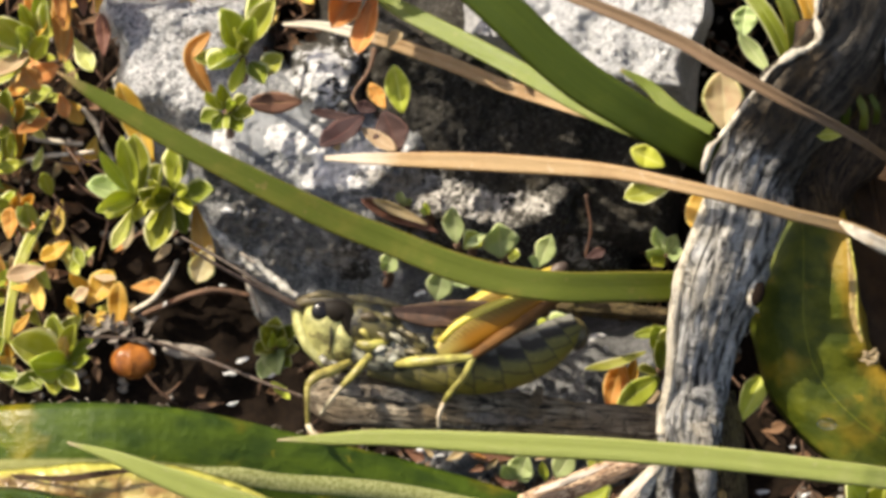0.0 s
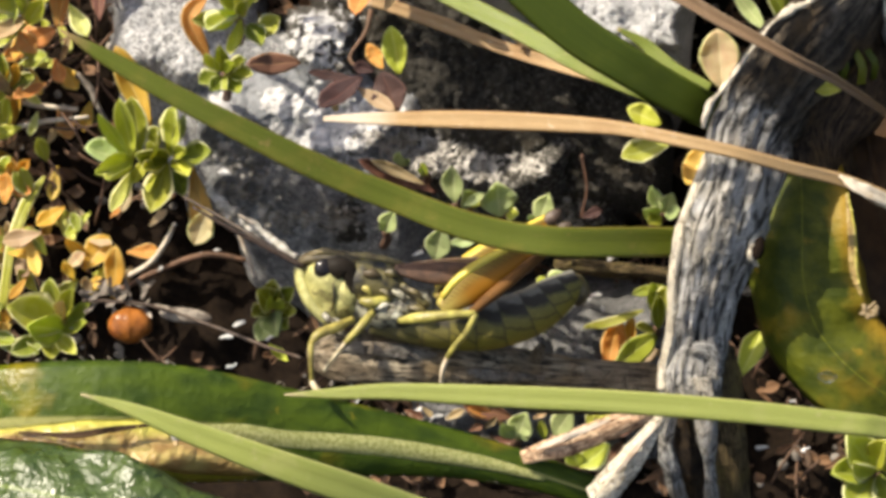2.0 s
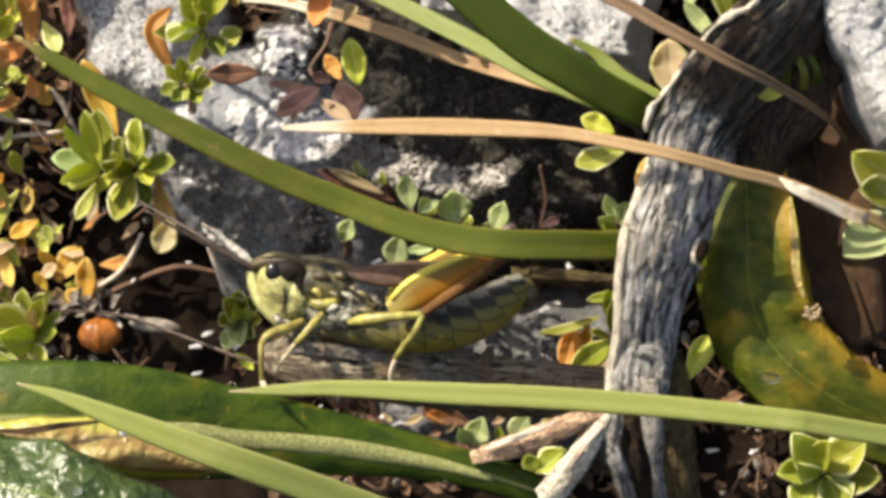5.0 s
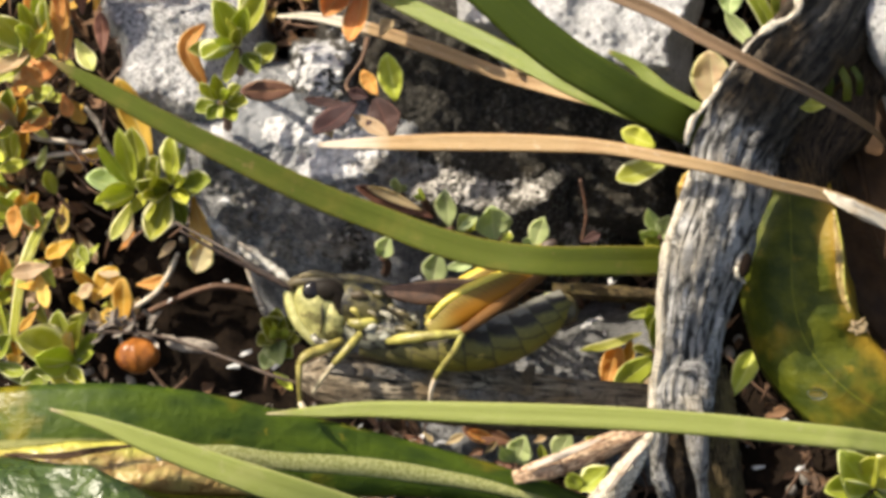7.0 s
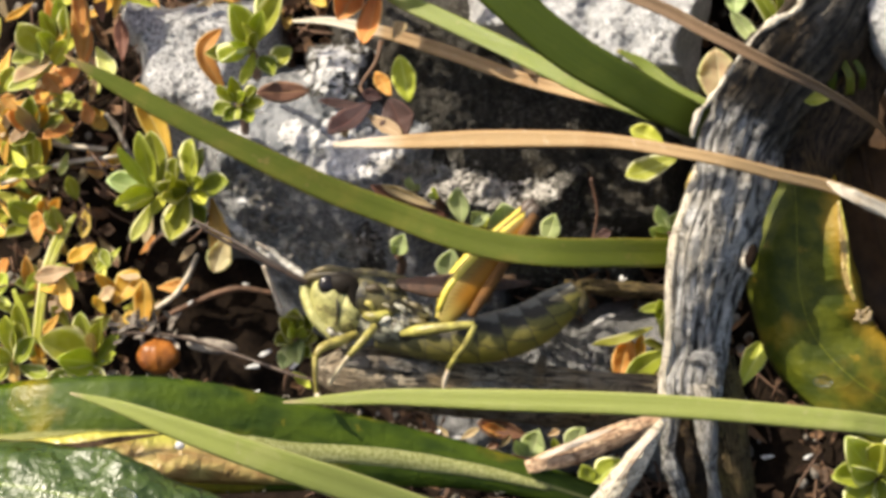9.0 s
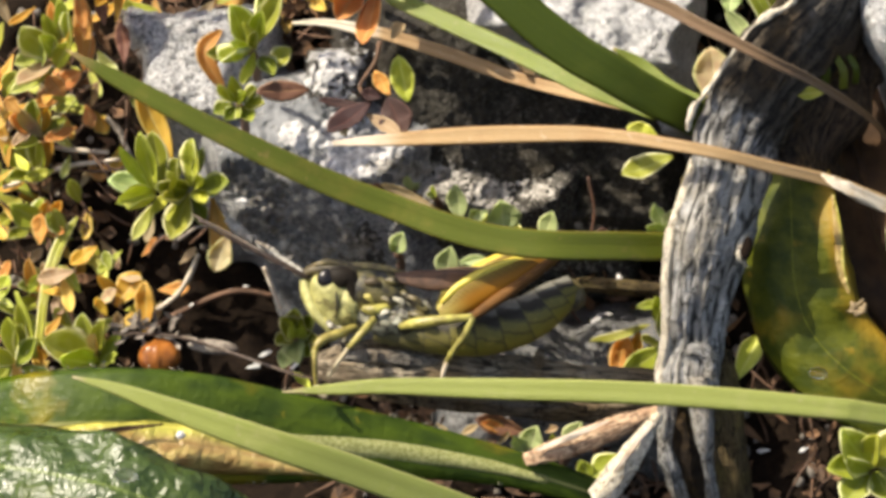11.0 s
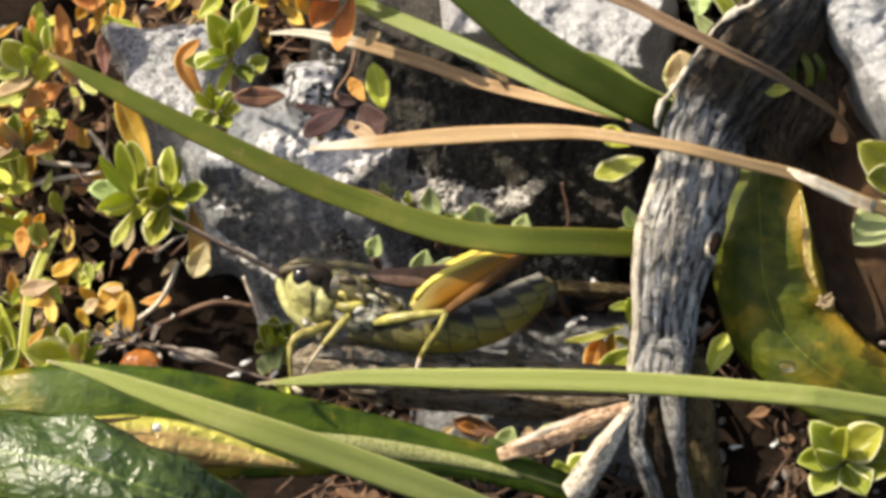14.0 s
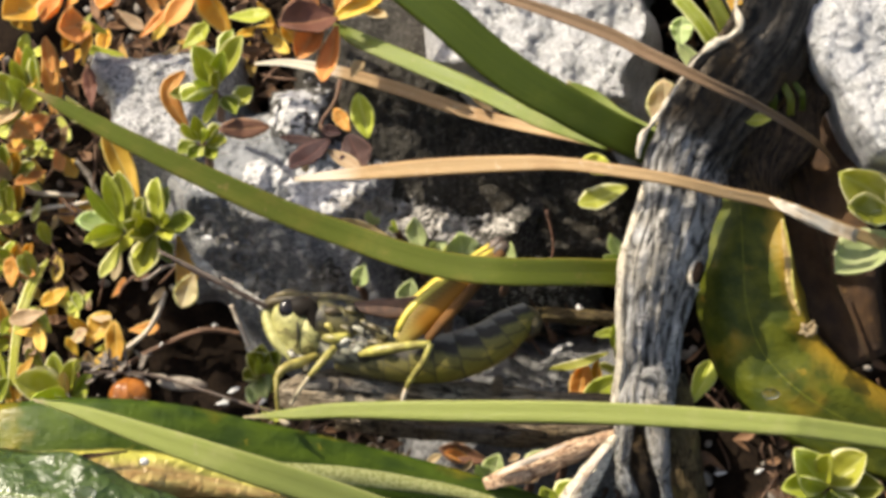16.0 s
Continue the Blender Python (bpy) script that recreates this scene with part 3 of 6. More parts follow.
def bank():
    """One sheet of soil: steep here, level at its foot and above it."""
    us = sorted({*np.round(np.linspace(-62, 66, 150), 2), *(s * 62 * 1.55**k for k in range(1, 16) for s in (-1, 1))})
    vs = sorted({*np.round(np.linspace(-52, 50, 120), 2), *(s * 50 * 1.55**k for k in range(1, 16) for s in (-1, 1))})
    verts, uvs = [], []
    for v in vs:
        for u in us:
            near = 1 - smooth(70, 160, max(abs(u), abs(v)))
            w = -40 * (1 - near) + near * ground_w(u, v) + (1 - near) * 4 * noise.noise((u * 0.02, v * 0.02, 0.0))
            p = SLOPE @ Vector((u, v, w))
            if abs(v) > 90:
                q = SLOPE @ Vector((u, math.copysign(90, v), w))
                far = abs(v) - 90
                p = Vector((u, q.y + math.copysign(far, v), q.z + math.copysign(min(far, 60) * 0.5 + far * 0.02, v)))
            verts.append(SLOPE.transposed() @ p)
            uvs.append((u * 0.01, v * 0.01))
    m = len(us)
    faces = [(i * m + j, i * m + j + 1, (i + 1) * m + j + 1, (i + 1) * m + j) for i in range(len(vs) - 1) for j in range(m - 1)]
    solid("ground", (np.array([tuple(p) for p in verts]), faces, np.array(uvs)), SOIL, (0, 0, 0), "bare soil of a steep bank, near-black for the shade in its hollows", "ground", kind="structure")


tops = []


def rock(name, planes, span, label, material=ROCK, rough=1.2, fine=0.5, seed=0.0, step=0.34, soft=0.5):
    """A broken stone: flat faces (place, slope along u, slope along v) that meet in worn edges, pitted all over."""
    u0, u1, v0, v1 = span
    nu, nv = int((u1 - u0) / step), int((v1 - v0) / step)
    us, vs = np.linspace(u0, u1, nu), np.linspace(v0, v1, nv)
    gu, gv = np.meshgrid(us, vs)
    warp = np.array([[(noise.noise((u * 0.2, v * 0.2, seed + 5)), noise.noise((u * 0.2, v * 0.2, seed + 9))) for u in us] for v in vs])
    pu, pv = gu + 2.0 * warp[..., 0], gv + 2.0 * warp[..., 1]
    faces_w = np.stack([p[2] + a * (pu - p[0]) + b * (pv - p[1]) for p, a, b in planes])
    low = faces_w.min(0)
    w = low - soft * np.log(np.exp(-(faces_w - low) / soft).sum(0))
    for i in range(nv):
        for j in range(nu):
            q = Vector((us[j] * 0.22, vs[i] * 0.22, seed))
            k = rough * noise.fractal(q, 0.75, 2.2, 5)
            c = noise.noise(Vector((us[j] * 1.5, vs[i] * 1.5, seed + 2)))
            w[i, j] += k + fine * (abs(c) - 0.3) + 0.25 * fine * noise.noise(Vector((us[j] * 2.7, vs[i] * 2.7, seed)))
    rim_off = np.minimum(np.minimum(gu - u0, u1 - gu), np.minimum(gv - v0, v1 - gv))
    w -= 1.6 * np.maximum(0, 4.5 - rim_off) ** 2
    floor = -52.0
    w = np.maximum(w, floor + 0.5)
    tops.append((us, vs, w))
    verts = [(us[j], vs[i], w[i, j]) for i in range(nv) for j in range(nu)]
    faces = [(i * nu + j, i * nu + j + 1, (i + 1) * nu + j + 1, (i + 1) * nu + j) for i in range(nv - 1) for j in range(nu - 1)]
    rim = [j for j in range(nu)] + [i * nu + nu - 1 for i in range(1, nv)] + [(nv - 1) * nu + j for j in range(nu - 2, -1, -1)] + [i * nu for i in range(nv - 2, 0, -1)]
    k = len(verts)
    verts += [(verts[r][0], verts[r][1], floor) for r in rim]
    m = len(rim)
    faces += [(rim[(a + 1) % m], rim[a], k + a, k + (a + 1) % m) for a in range(m)] + [tuple(range(k + m - 1, k - 1, -1))]
    uvs = [(p[0] * 0.01, p[1] * 0.01) for p in verts]
    return solid(name, (np.array(verts), faces, np.array(uvs)), material, (planes[0][0][0], planes[0][0][1], -36), label, "rock", "rocks of the bank", smooth=True)


def rocks():
    # the ledge: a lit, crusted tread over a shaded lower face
    rock("rock", [((-9.0, 6.2, -17.5), 0.02, -0.95), ((-11.2, 6.4, -17.5), 0.42, 1.2), ((-6.0, 4.9, -17.5), -1.3, 0.1), ((-20.5, 6.2, -19.0), 2.2, 0.2), ((-16.7, -1.1, -19.5), 4.0, 4.0)], (-28, 9.5, -18.5, 20.5),
         "grey limestone ledge with crusty pale lichen", rough=1.0, fine=0.8, seed=1.0)
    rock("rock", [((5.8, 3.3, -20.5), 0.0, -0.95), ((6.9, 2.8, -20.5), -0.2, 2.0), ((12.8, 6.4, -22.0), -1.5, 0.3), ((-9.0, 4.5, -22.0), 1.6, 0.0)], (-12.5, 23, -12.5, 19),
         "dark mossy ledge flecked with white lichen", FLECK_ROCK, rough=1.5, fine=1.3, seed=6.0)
    # the dark block over it, undercut in front; its colour includes the undercut's shade
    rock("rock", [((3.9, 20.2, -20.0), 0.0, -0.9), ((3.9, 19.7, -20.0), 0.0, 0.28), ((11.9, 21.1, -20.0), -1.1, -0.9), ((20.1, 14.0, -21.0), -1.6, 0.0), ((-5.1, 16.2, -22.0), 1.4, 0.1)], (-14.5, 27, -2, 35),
         "dark mossy limestone block with undercut shade in its colour, above a ledge", DARK_ROCK, rough=1.1, fine=0.6, seed=12.0)
    # the rounded pale stone
    rock("rock", [((-26.0, 17.7, -25.0), 0.30, -0.75), ((-29.7, 17.7, -26.0), 7.0, 0.6), ((-20.6, 17.3, -24.0), -1.2, 0.0), ((-25.4, 11.4, -27.0), 0.2, 2.0), ((-26.2, 22.6, -27.0), 0.3, -5.0)], (-42, -14, 2, 36),
         "rough pale grey limestone boulder in sunlight", MID_ROCK, rough=0.8, fine=1.3, seed=23.0)
    rock("rock", [((-10.5, 16.8, -20.0), 0.2, -0.6), ((-13.2, 16.2, -19.0), 1.3, 0.0), ((-7.7, 16.3, -19.0), -1.3, 0.0), ((-10.7, 13.4, -19.0), 0.0, 1.2), ((-10.6, 19.5, -20.0), 0.0, -1.3)], (-16, -4, 8, 22),
         "small rough grey stone above the ledge", FLECK_ROCK, rough=1.3, fine=1.2, seed=27.0)
    rock("rock", [((16.6, 20.7, -11.0), 0.2, -0.4), ((22.9, 18.7, -11.0), -5.0, 0.6), ((24.4, 18.8, -13.0), -14.0, 1.0), ((19.4, 13.4, -12.0), 0.6, 5.0), ((11.5, 18.4, -12.0), 1.2, 3.0)], (0, 34, 4, 48),
         "bright white limestone with dark pits", PALE_ROCK, rough=1.4, fine=1.1, seed=31.0, soft=0.2)
    rock("rock", [((41.3, 16.4, 12.0), 0.2, -0.4), ((38.4, 17.4, 12.0), 30.0, 12.0), ((42.0, 7.5, 12.0), 2.0, 14.0)], (27, 66, -4, 50),
         "bright white sunlit limestone beside the stick", PALE_ROCK, rough=1.2, fine=1.0, seed=44.0, soft=0.15)
    rock("rock", [((12.7, -12.4, -20.0), 0.0, -0.7), ((12.7, -10.2, -21.0), 0.15, -4.5), ((10.2, -16.6, -20.5), 0.05, 1.9), ((7.0, -12.9, -21.0), 1.3, 0.0), ((20.5, -13.2, -21.0), -1.6, 0.0)], (-4, 28, -32, -2),
         "small grey crumbly stone under the twig", GRIT, rough=1.2, fine=2.0, seed=52.0)


def top_of(u, v):
    """The height of the uppermost rock or soil at a place, or at many."""
    u, v = np.atleast_1d(np.asarray(u, float)), np.atleast_1d(np.asarray(v, float))
    best = np.array([ground_w(a, b) for a, b in zip(u.ravel(), v.ravel())]).reshape(u.shape)
    for us, vs, w in tops:
        fx, fy = (u - us[0]) / (us[1] - us[0]), (v - vs[0]) / (vs[1] - vs[0])
        inside = (fx > 0) & (fx < len(us) - 1.001) & (fy > 0) & (fy < len(vs) - 1.001)
        i, j = np.clip(fx.astype(int), 0, len(us) - 2), np.clip(fy.astype(int), 0, len(vs) - 2)
        a, b = fx - i, fy - j
        h = w[j, i] * (1 - a) * (1 - b) + w[j, i + 1] * a * (1 - b) + w[j + 1, i] * (1 - a) * b + w[j + 1, i + 1] * a * b
        best = np.where(inside, np.maximum(best, h), best)
    return best


def crust(span, patches, material, label, seed, grain=0.5, bias=0.0, thick=0.5, step=0.17):
    """Lichen, and one film of shade, over the rock in sheets with a ragged rim; patches: middle, half width, half
    height.
    """
    us, vs = np.arange(span[0], span[1], step), np.arange(span[2], span[3], step)
    gu, gv = np.meshgrid(us, vs)
    field = np.full(gu.shape, -9.0)
    for cu, cv, a, b in patches:
        field = np.maximum(field, 1 - np.hypot((gu - cu) / a, (gv - cv) / b))
    rag = np.array([[noise.fractal((u * grain, v * grain, seed), 0.75, 2.1, 5) + 0.5 * noise.noise((u * grain * 4, v * grain * 4, seed + 3)) for u in us] for v in vs])
    f = np.clip(field * 1.3, -9, 0.75) + rag * 0.9 + bias
    fine = np.array([[abs(noise.noise((u * 2.6, v * 2.6, seed + 8))) for u in us] for v in vs])
    rise = np.clip(f * 1.6, -1.0, 1.0) * thick + np.where(f > 0, fine * 0.45 * thick, 0)
    keep = f > -0.35
    use = keep[:-1, :-1] & keep[:-1, 1:] & keep[1:, :-1] & keep[1:, 1:]
    n = len(us)
    base = top_of(gu, gv)
    verts = np.stack([gu, gv, base + rise], -1).reshape(-1, 3)
    faces = [(i * n + j, i * n + j + 1, (i + 1) * n + j + 1, (i + 1) * n + j) for i, j in zip(*np.nonzero(use))]
    used = np.unique(np.array(faces))
    back = np.full(len(verts), -1)
    back[used] = np.arange(len(used))
    faces = [tuple(int(back[k]) for k in f4) for f4 in faces]
    verts = verts[used]
    solid("lichen_crust", (verts, faces, verts[:, :2] * 0.01), material, verts[len(verts) // 2], label, "lichen", kind="stuff")


def lichens():
    # shade on the tread, laid on as a thin dark sheet
    crust((-23, -9, 7, 15), ((-16.6, 11.0, 4.6, 2.2), (-13.6, 12.6, 3.4, 1.6), (-19.6, 8.2, 2.6, 2.0)), SHADE_FILM, "thin dark grey film standing in for shade on the ledge", 29.0, 0.5, 0.1, 0.16)
    crust((-21, 2, 3, 17), ((-10.0, 8.6, 4.2, 2.6), (-13.2, 9.8, 2.6, 1.4), (-6.0, 9.6, 3.2, 1.6), (-9.0, 11.4, 2.4, 2.0), (-14.6, 10.8, 1.4, 1.6), (-20.0, 10.2, 1.8, 1.4), (-8.8, 6.6, 2.4, 1.6)), CRUST, "thick white lichen crust on the ledge", 3.0, 0.42, -0.12, 0.38)
    crust((-16, -4, 12, 21), ((-10.6, 16.6, 3.6, 3.4),), CRUST, "white lichen on a small rough stone", 7.0, 1.1, -0.3, 0.22)
    crust((-9, 14, 1, 10), ((-1.0, 6.0, 5.5, 2.6), (-5.0, 7.4, 3.0, 1.6), (4.5, 4.6, 3.6, 2.4), (9.0, 5.0, 3.4, 1.6), (-3.5, 6.8, 2.8, 1.8)), FLECK, "ragged pale flecks of lichen on dark rock", 11.0, 2.4, -0.42, 0.2)
    crust((-22, -2, -8, 7), ((-17.5, 3.0, 3.2, 3.2), (-15.0, -0.5, 4.0, 2.2), (-9.0, -0.6, 4.5, 1.8), (-19.5, 5.6, 1.6, 1.6)), FLECK, "thin pale flecks on the shaded rock face", 17.0, 0.8, -0.55, 0.25)
    crust((8, 20, -8, 5), ((14.0, -0.5, 5.0, 4.0),), FLECK, "scattered pale flecks in a dark rock hollow", 23.0, 1.1, -0.75, 0.3)


# ---- plants ----
def spoon(base, tip, width, lift=0.10, cup=0.55, fold=0.12, bend=1.5, power=0.6, stalk=0.16, seed=0.0, face=None, n=15, wave=0.14):
    """A fleshy leaf from its base to its tip, hollow towards the light."""
    base, tip = np.array(base, float), np.array(tip, float)
    way = tip - base
    length = float(np.linalg.norm(way))
    if face is None:
        face = (0.32 * math.sin(seed * 2.3) - 0.2 * way[0] / length - 0.2, 0.30 * math.cos(seed * 1.7) - 0.2 * way[1] / length + 0.25, 1.0)
    up = np.array(face, float) / np.linalg.norm(face)
    mid = base + way * 0.55 - up * length * lift
    return ribbon([base, mid, tip], paddle(width, bend, stalk, power), n=n, m=9, thick=min(0.4, width * 0.14), fold=fold, cup=cup, facing=face, wave=wave, seed=seed)


def plant(root, leaves, label, materials, group="rosette plants", name="rosette_plant", stem=(0, -2, -8), bend=1.25, cup=0.7, power=0.55):
    """A small plant; leaves: base, tip, width, which material."""
    root = np.array(root, float)
    ob = thing(name, root + stem, label, "plant", group)
    part("stem", tube([root + stem, root + np.array(stem) * 0.4 + (0.3, 0, 0), root], [0.45, 0.4, 0.35], n=8, m=7), STEM, ob)
    for k, (base, tip, width, which) in enumerate(leaves):
        base = np.array(base) * 0.8 + root * 0.2
        part("leaf", spoon(base, np.array(tip) + (0, 0, 0.6 + 0.25 * k % 1.7), width * 1.2, bend=bend, cup=cup * (1 + 0.35 * math.sin(k * 2.1 + root[0])), power=power, seed=k * 1.3 + root[0]), materials[which], ob)
    return ob


def loose(base, tip, width, material, label, name="withered_leaf", group="withered leaves", bend=1.35, cup=0.4, face=None, lift=0.1, wave=0.25):
    return solid(name, spoon(base, tip, width, lift, cup, bend=bend, face=face, seed=base[0] * 0.7 + base[1], wave=wave, n=18), material, base, label, "leaf", group)


def blade(points, widths, material, label, fold=0.2, facing=(0, 0, 1), n=48, thick=0.35, wave=0.05, name="grass_blade", group="grass blades", cup=0.0):
    """A blade of grass: its strap and the keel along its middle."""
    ob = thing(name, points[-1], label, "grass", group)
    strip = part("blade", ribbon(points, widths, n=n, m=11, thick=thick, fold=fold, facing=facing, wave=wave, seed=points[0][0], cup=cup), material, ob)
    line = curve(points, 40)
    part("keel", tube(line[5:-1:6] - np.array(facing) * (thick * 0.5), [0.06, 0.1, 0.12, 0.13, 0.13], n=30, m=6), material, strip)
    return ob


def rosettes():
    kinds = [GREEN, DEEP, LIME, ORANGE, GOLD, RUST, TAN, CREAM, MINT]
    plant((-25.9, 4.9, -19.0), [((-28.6, 4.9, -18.0), (-32.3, 5.9, -17.0), 2.24, 8), ((-29.0, 5.2, -18.0), (-30.9, 9.0, -15.0), 1.17, 2), ((-28.4, 4.7, -18.0), (-29.0, 10.5, -16.0), 1.60, 2), ((-27.5, 5.9, -18.0), (-28.0, 10.7, -18.0), 2.24, 1), ((-28.5, 4.8, -18.0), (-31.0, 3.5, -14.0), 1.81, 2), ((-28.4, 4.2, -18.0), (-29.8, 2.9, -13.0), 1.60, 2), ((-28.3, 3.6, -18.0), (-29.6, 0.0, -16.0), 1.28, 0), ((-24.4, 5.0, -18.0), (-27.5, 5.4, -15.0), 2.13, 1), ((-24.8, 4.5, -18.0), (-26.7, 3.9, -14.0), 1.28, 0), ((-24.0, 5.4, -18.0), (-23.9, 9.8, -16.0), 2.13, 0), ((-23.8, 6.3, -18.0), (-23.0, 9.0, -17.0), 0.96, 8), ((-23.4, 4.7, -18.0), (-20.5, 5.7, -18.0), 2.24, 1), ((-23.6, 5.0, -18.0), (-22.4, 3.4, -13.0), 1.49, 2), ((-23.7, 5.5, -18.0), (-22.6, 5.8, -13.0), 1.17, 2), ((-24.5, 4.5, -18.0), (-25.9, 0.0, -14.0), 2.45, 0), ((-26.0, 4.3, -18.0), (-26.2, 1.8, -15.0), 0.85, 2), ((-23.6, 3.6, -18.0), (-23.0, 1.5, -18.0), 1.70, 1), ((-25.8, 5.9, -18.0), (-25.4, 7.9, -17.0), 1.81, 1), ((-27.0, 4.8, -18.0), (-27.7, 2.6, -17.0), 1.07, 2), ((-26.5, 5.1, -18.0), (-25.3, 6.2, -13.0), 1.38, 2)],
          "bright green rosette of fleshy spoon-shaped leaves", kinds)
    plant((-18.2, 18.1, -14.0), [((-18.3, 18.5, -13.0), (-19.9, 22.2, -11.0), 2.51, 0), ((-17.9, 18.6, -13.0), (-14.9, 23.0, -11.0), 2.09, 0), ((-18.0, 18.6, -13.0), (-16.7, 21.4, -10.0), 1.57, 2), ((-18.1, 18.1, -13.0), (-20.7, 16.6, -10.0), 2.30, 0), ((-18.8, 17.8, -13.0), (-22.3, 17.6, -13.0), 1.47, 1), ((-17.7, 17.8, -13.0), (-18.7, 14.5, -12.0), 1.26, 2), ((-16.9, 17.2, -13.0), (-15.8, 15.4, -13.0), 1.78, 1), ((-16.1, 15.7, -13.0), (-14.2, 18.1, -13.0), 1.88, 0), ((-18.0, 18.9, -13.0), (-18.4, 20.1, -9.0), 1.36, 2), ((-17.4, 21.0, -13.0), (-16.1, 23.9, -14.0), 1.57, 1), ((-18.0, 18.2, -13.0), (-17.1, 19.3, -9.0), 1.15, 1), ((-18.5, 17.9, -13.0), (-19.4, 18.4, -9.0), 1.05, 2)],
          "green rosette with pale leaf margins on the stone", kinds)
    plant((-19.3, 12.8, -13.0), [((-19.8, 12.7, -12.0), (-21.6, 11.9, -12.0), 1.57, 1), ((-19.4, 13.1, -12.0), (-19.7, 15.3, -10.0), 1.25, 2), ((-19.8, 13.1, -12.0), (-21.0, 14.6, -11.0), 1.15, 0), ((-19.0, 12.5, -12.0), (-17.8, 11.0, -11.0), 1.46, 2), ((-18.7, 13.0, -12.0), (-17.2, 14.1, -10.0), 1.25, 1), ((-19.5, 12.4, -12.0), (-20.5, 11.2, -12.0), 1.25, 1), ((-18.6, 12.7, -12.0), (-16.6, 12.7, -11.0), 1.36, 0), ((-19.2, 12.8, -12.0), (-18.2, 13.7, -9.0), 0.94, 2), ((-19.4, 12.5, -12.0), (-18.9, 11.3, -10.0), 0.94, 0)],
          "small yellow-green rosette growing over the stone edge", kinds)
    plant((-36.6, -11.8, -33.0), [((-35.1, -11.7, -31.0), (-40.6, -9.5, -29.0), 3.67, 0), ((-34.9, -11.9, -31.0), (-38.4, -11.3, -27.0), 2.78, 2), ((-35.7, -11.2, -31.0), (-36.4, -6.7, -30.0), 2.11, 0), ((-35.2, -11.2, -31.0), (-34.1, -7.6, -29.0), 1.67, 2), ((-34.8, -11.9, -31.0), (-32.5, -8.7, -30.0), 1.11, 2), ((-35.2, -12.2, -31.0), (-32.7, -10.8, -29.0), 1.00, 2), ((-35.8, -12.6, -31.0), (-33.7, -14.0, -30.0), 1.56, 0), ((-36.8, -12.9, -31.0), (-40.3, -14.1, -31.0), 1.78, 1), ((-36.2, -12.6, -31.0), (-36.2, -14.6, -30.0), 1.67, 2), ((-35.2, -11.1, -31.0), (-35.0, -8.8, -28.0), 1.33, 7)],
          "yellow-green rosette with broad rounded leaves", kinds)
    plant((-43.3, -11.5, -34.0), [((-43.1, -11.7, -32.0), (-42.8, -7.6, -31.0), 1.45, 0), ((-43.6, -12.2, -32.0), (-41.2, -9.2, -31.0), 1.78, 1), ((-43.0, -12.3, -32.0), (-39.9, -13.2, -32.0), 1.45, 1), ((-43.6, -11.1, -32.0), (-44.0, -7.0, -31.0), 1.67, 2), ((-42.7, -13.1, -32.0), (-37.5, -14.1, -32.0), 1.34, 1), ((-42.1, -9.1, -32.0), (-42.6, -5.8, -30.0), 1.34, 2), ((-44.0, -11.7, -32.0), (-46.3, -10.0, -31.0), 1.90, 0), ((-44.3, -12.2, -32.0), (-45.8, -13.9, -31.0), 1.90, 1)],
          "green leafy tuft low on the bank", kinds)
    plant((-14.9, -9.5, -29.0), [((-14.9, -9.2, -27.0), (-16.3, -7.4, -25.0), 2.19, 0), ((-14.8, -9.0, -27.0), (-14.8, -6.4, -26.0), 2.08, 0), ((-14.5, -9.2, -27.0), (-12.8, -7.2, -26.0), 1.87, 1), ((-15.1, -9.4, -27.0), (-16.8, -10.0, -27.0), 1.76, 1), ((-14.4, -9.4, -27.0), (-12.5, -9.4, -26.0), 1.54, 0), ((-14.7, -9.7, -27.0), (-14.4, -11.9, -26.0), 2.08, 8), ((-15.1, -9.7, -27.0), (-16.1, -12.4, -27.0), 1.65, 8), ((-14.4, -9.6, -27.0), (-13.3, -11.2, -26.0), 1.65, 0), ((-15.3, -13.6, -27.0), (-13.3, -14.3, -26.0), 0.88, 2), ((-14.8, -9.3, -27.0), (-15.1, -8.1, -24.0), 1.32, 2), ((-14.6, -9.4, -27.0), (-13.8, -8.2, -24.0), 1.21, 2)],
          "small green rosette beneath the insect's head", kinds)
    # the orange and green crowd in the upper corner
    plant((-38.5, 19.2, -27.0), [((-38.8, 18.7, -25.0), (-41.5, 21.5, -23.0), 3.05, 0), ((-38.5, 19.9, -25.0), (-39.5, 22.8, -24.0), 1.31, 2), ((-38.0, 19.6, -25.0), (-38.8, 24.1, -25.0), 1.20, 3), ((-37.5, 19.9, -25.0), (-37.6, 24.1, -24.0), 1.42, 2), ((-36.7, 19.5, -25.0), (-36.9, 23.1, -24.0), 1.31, 0), ((-38.5, 17.4, -25.0), (-36.6, 19.8, -23.0), 1.64, 2), ((-38.8, 18.0, -25.0), (-41.9, 15.7, -24.0), 1.96, 7), ((-39.3, 18.8, -25.0), (-42.5, 17.9, -25.0), 1.74, 1), ((-38.6, 17.2, -25.0), (-42.9, 15.0, -25.0), 1.42, 0), ((-38.4, 18.8, -25.0), (-39.5, 20.4, -22.0), 1.74, 2)],
          "rosette of orange and green ageing leaves", kinds)
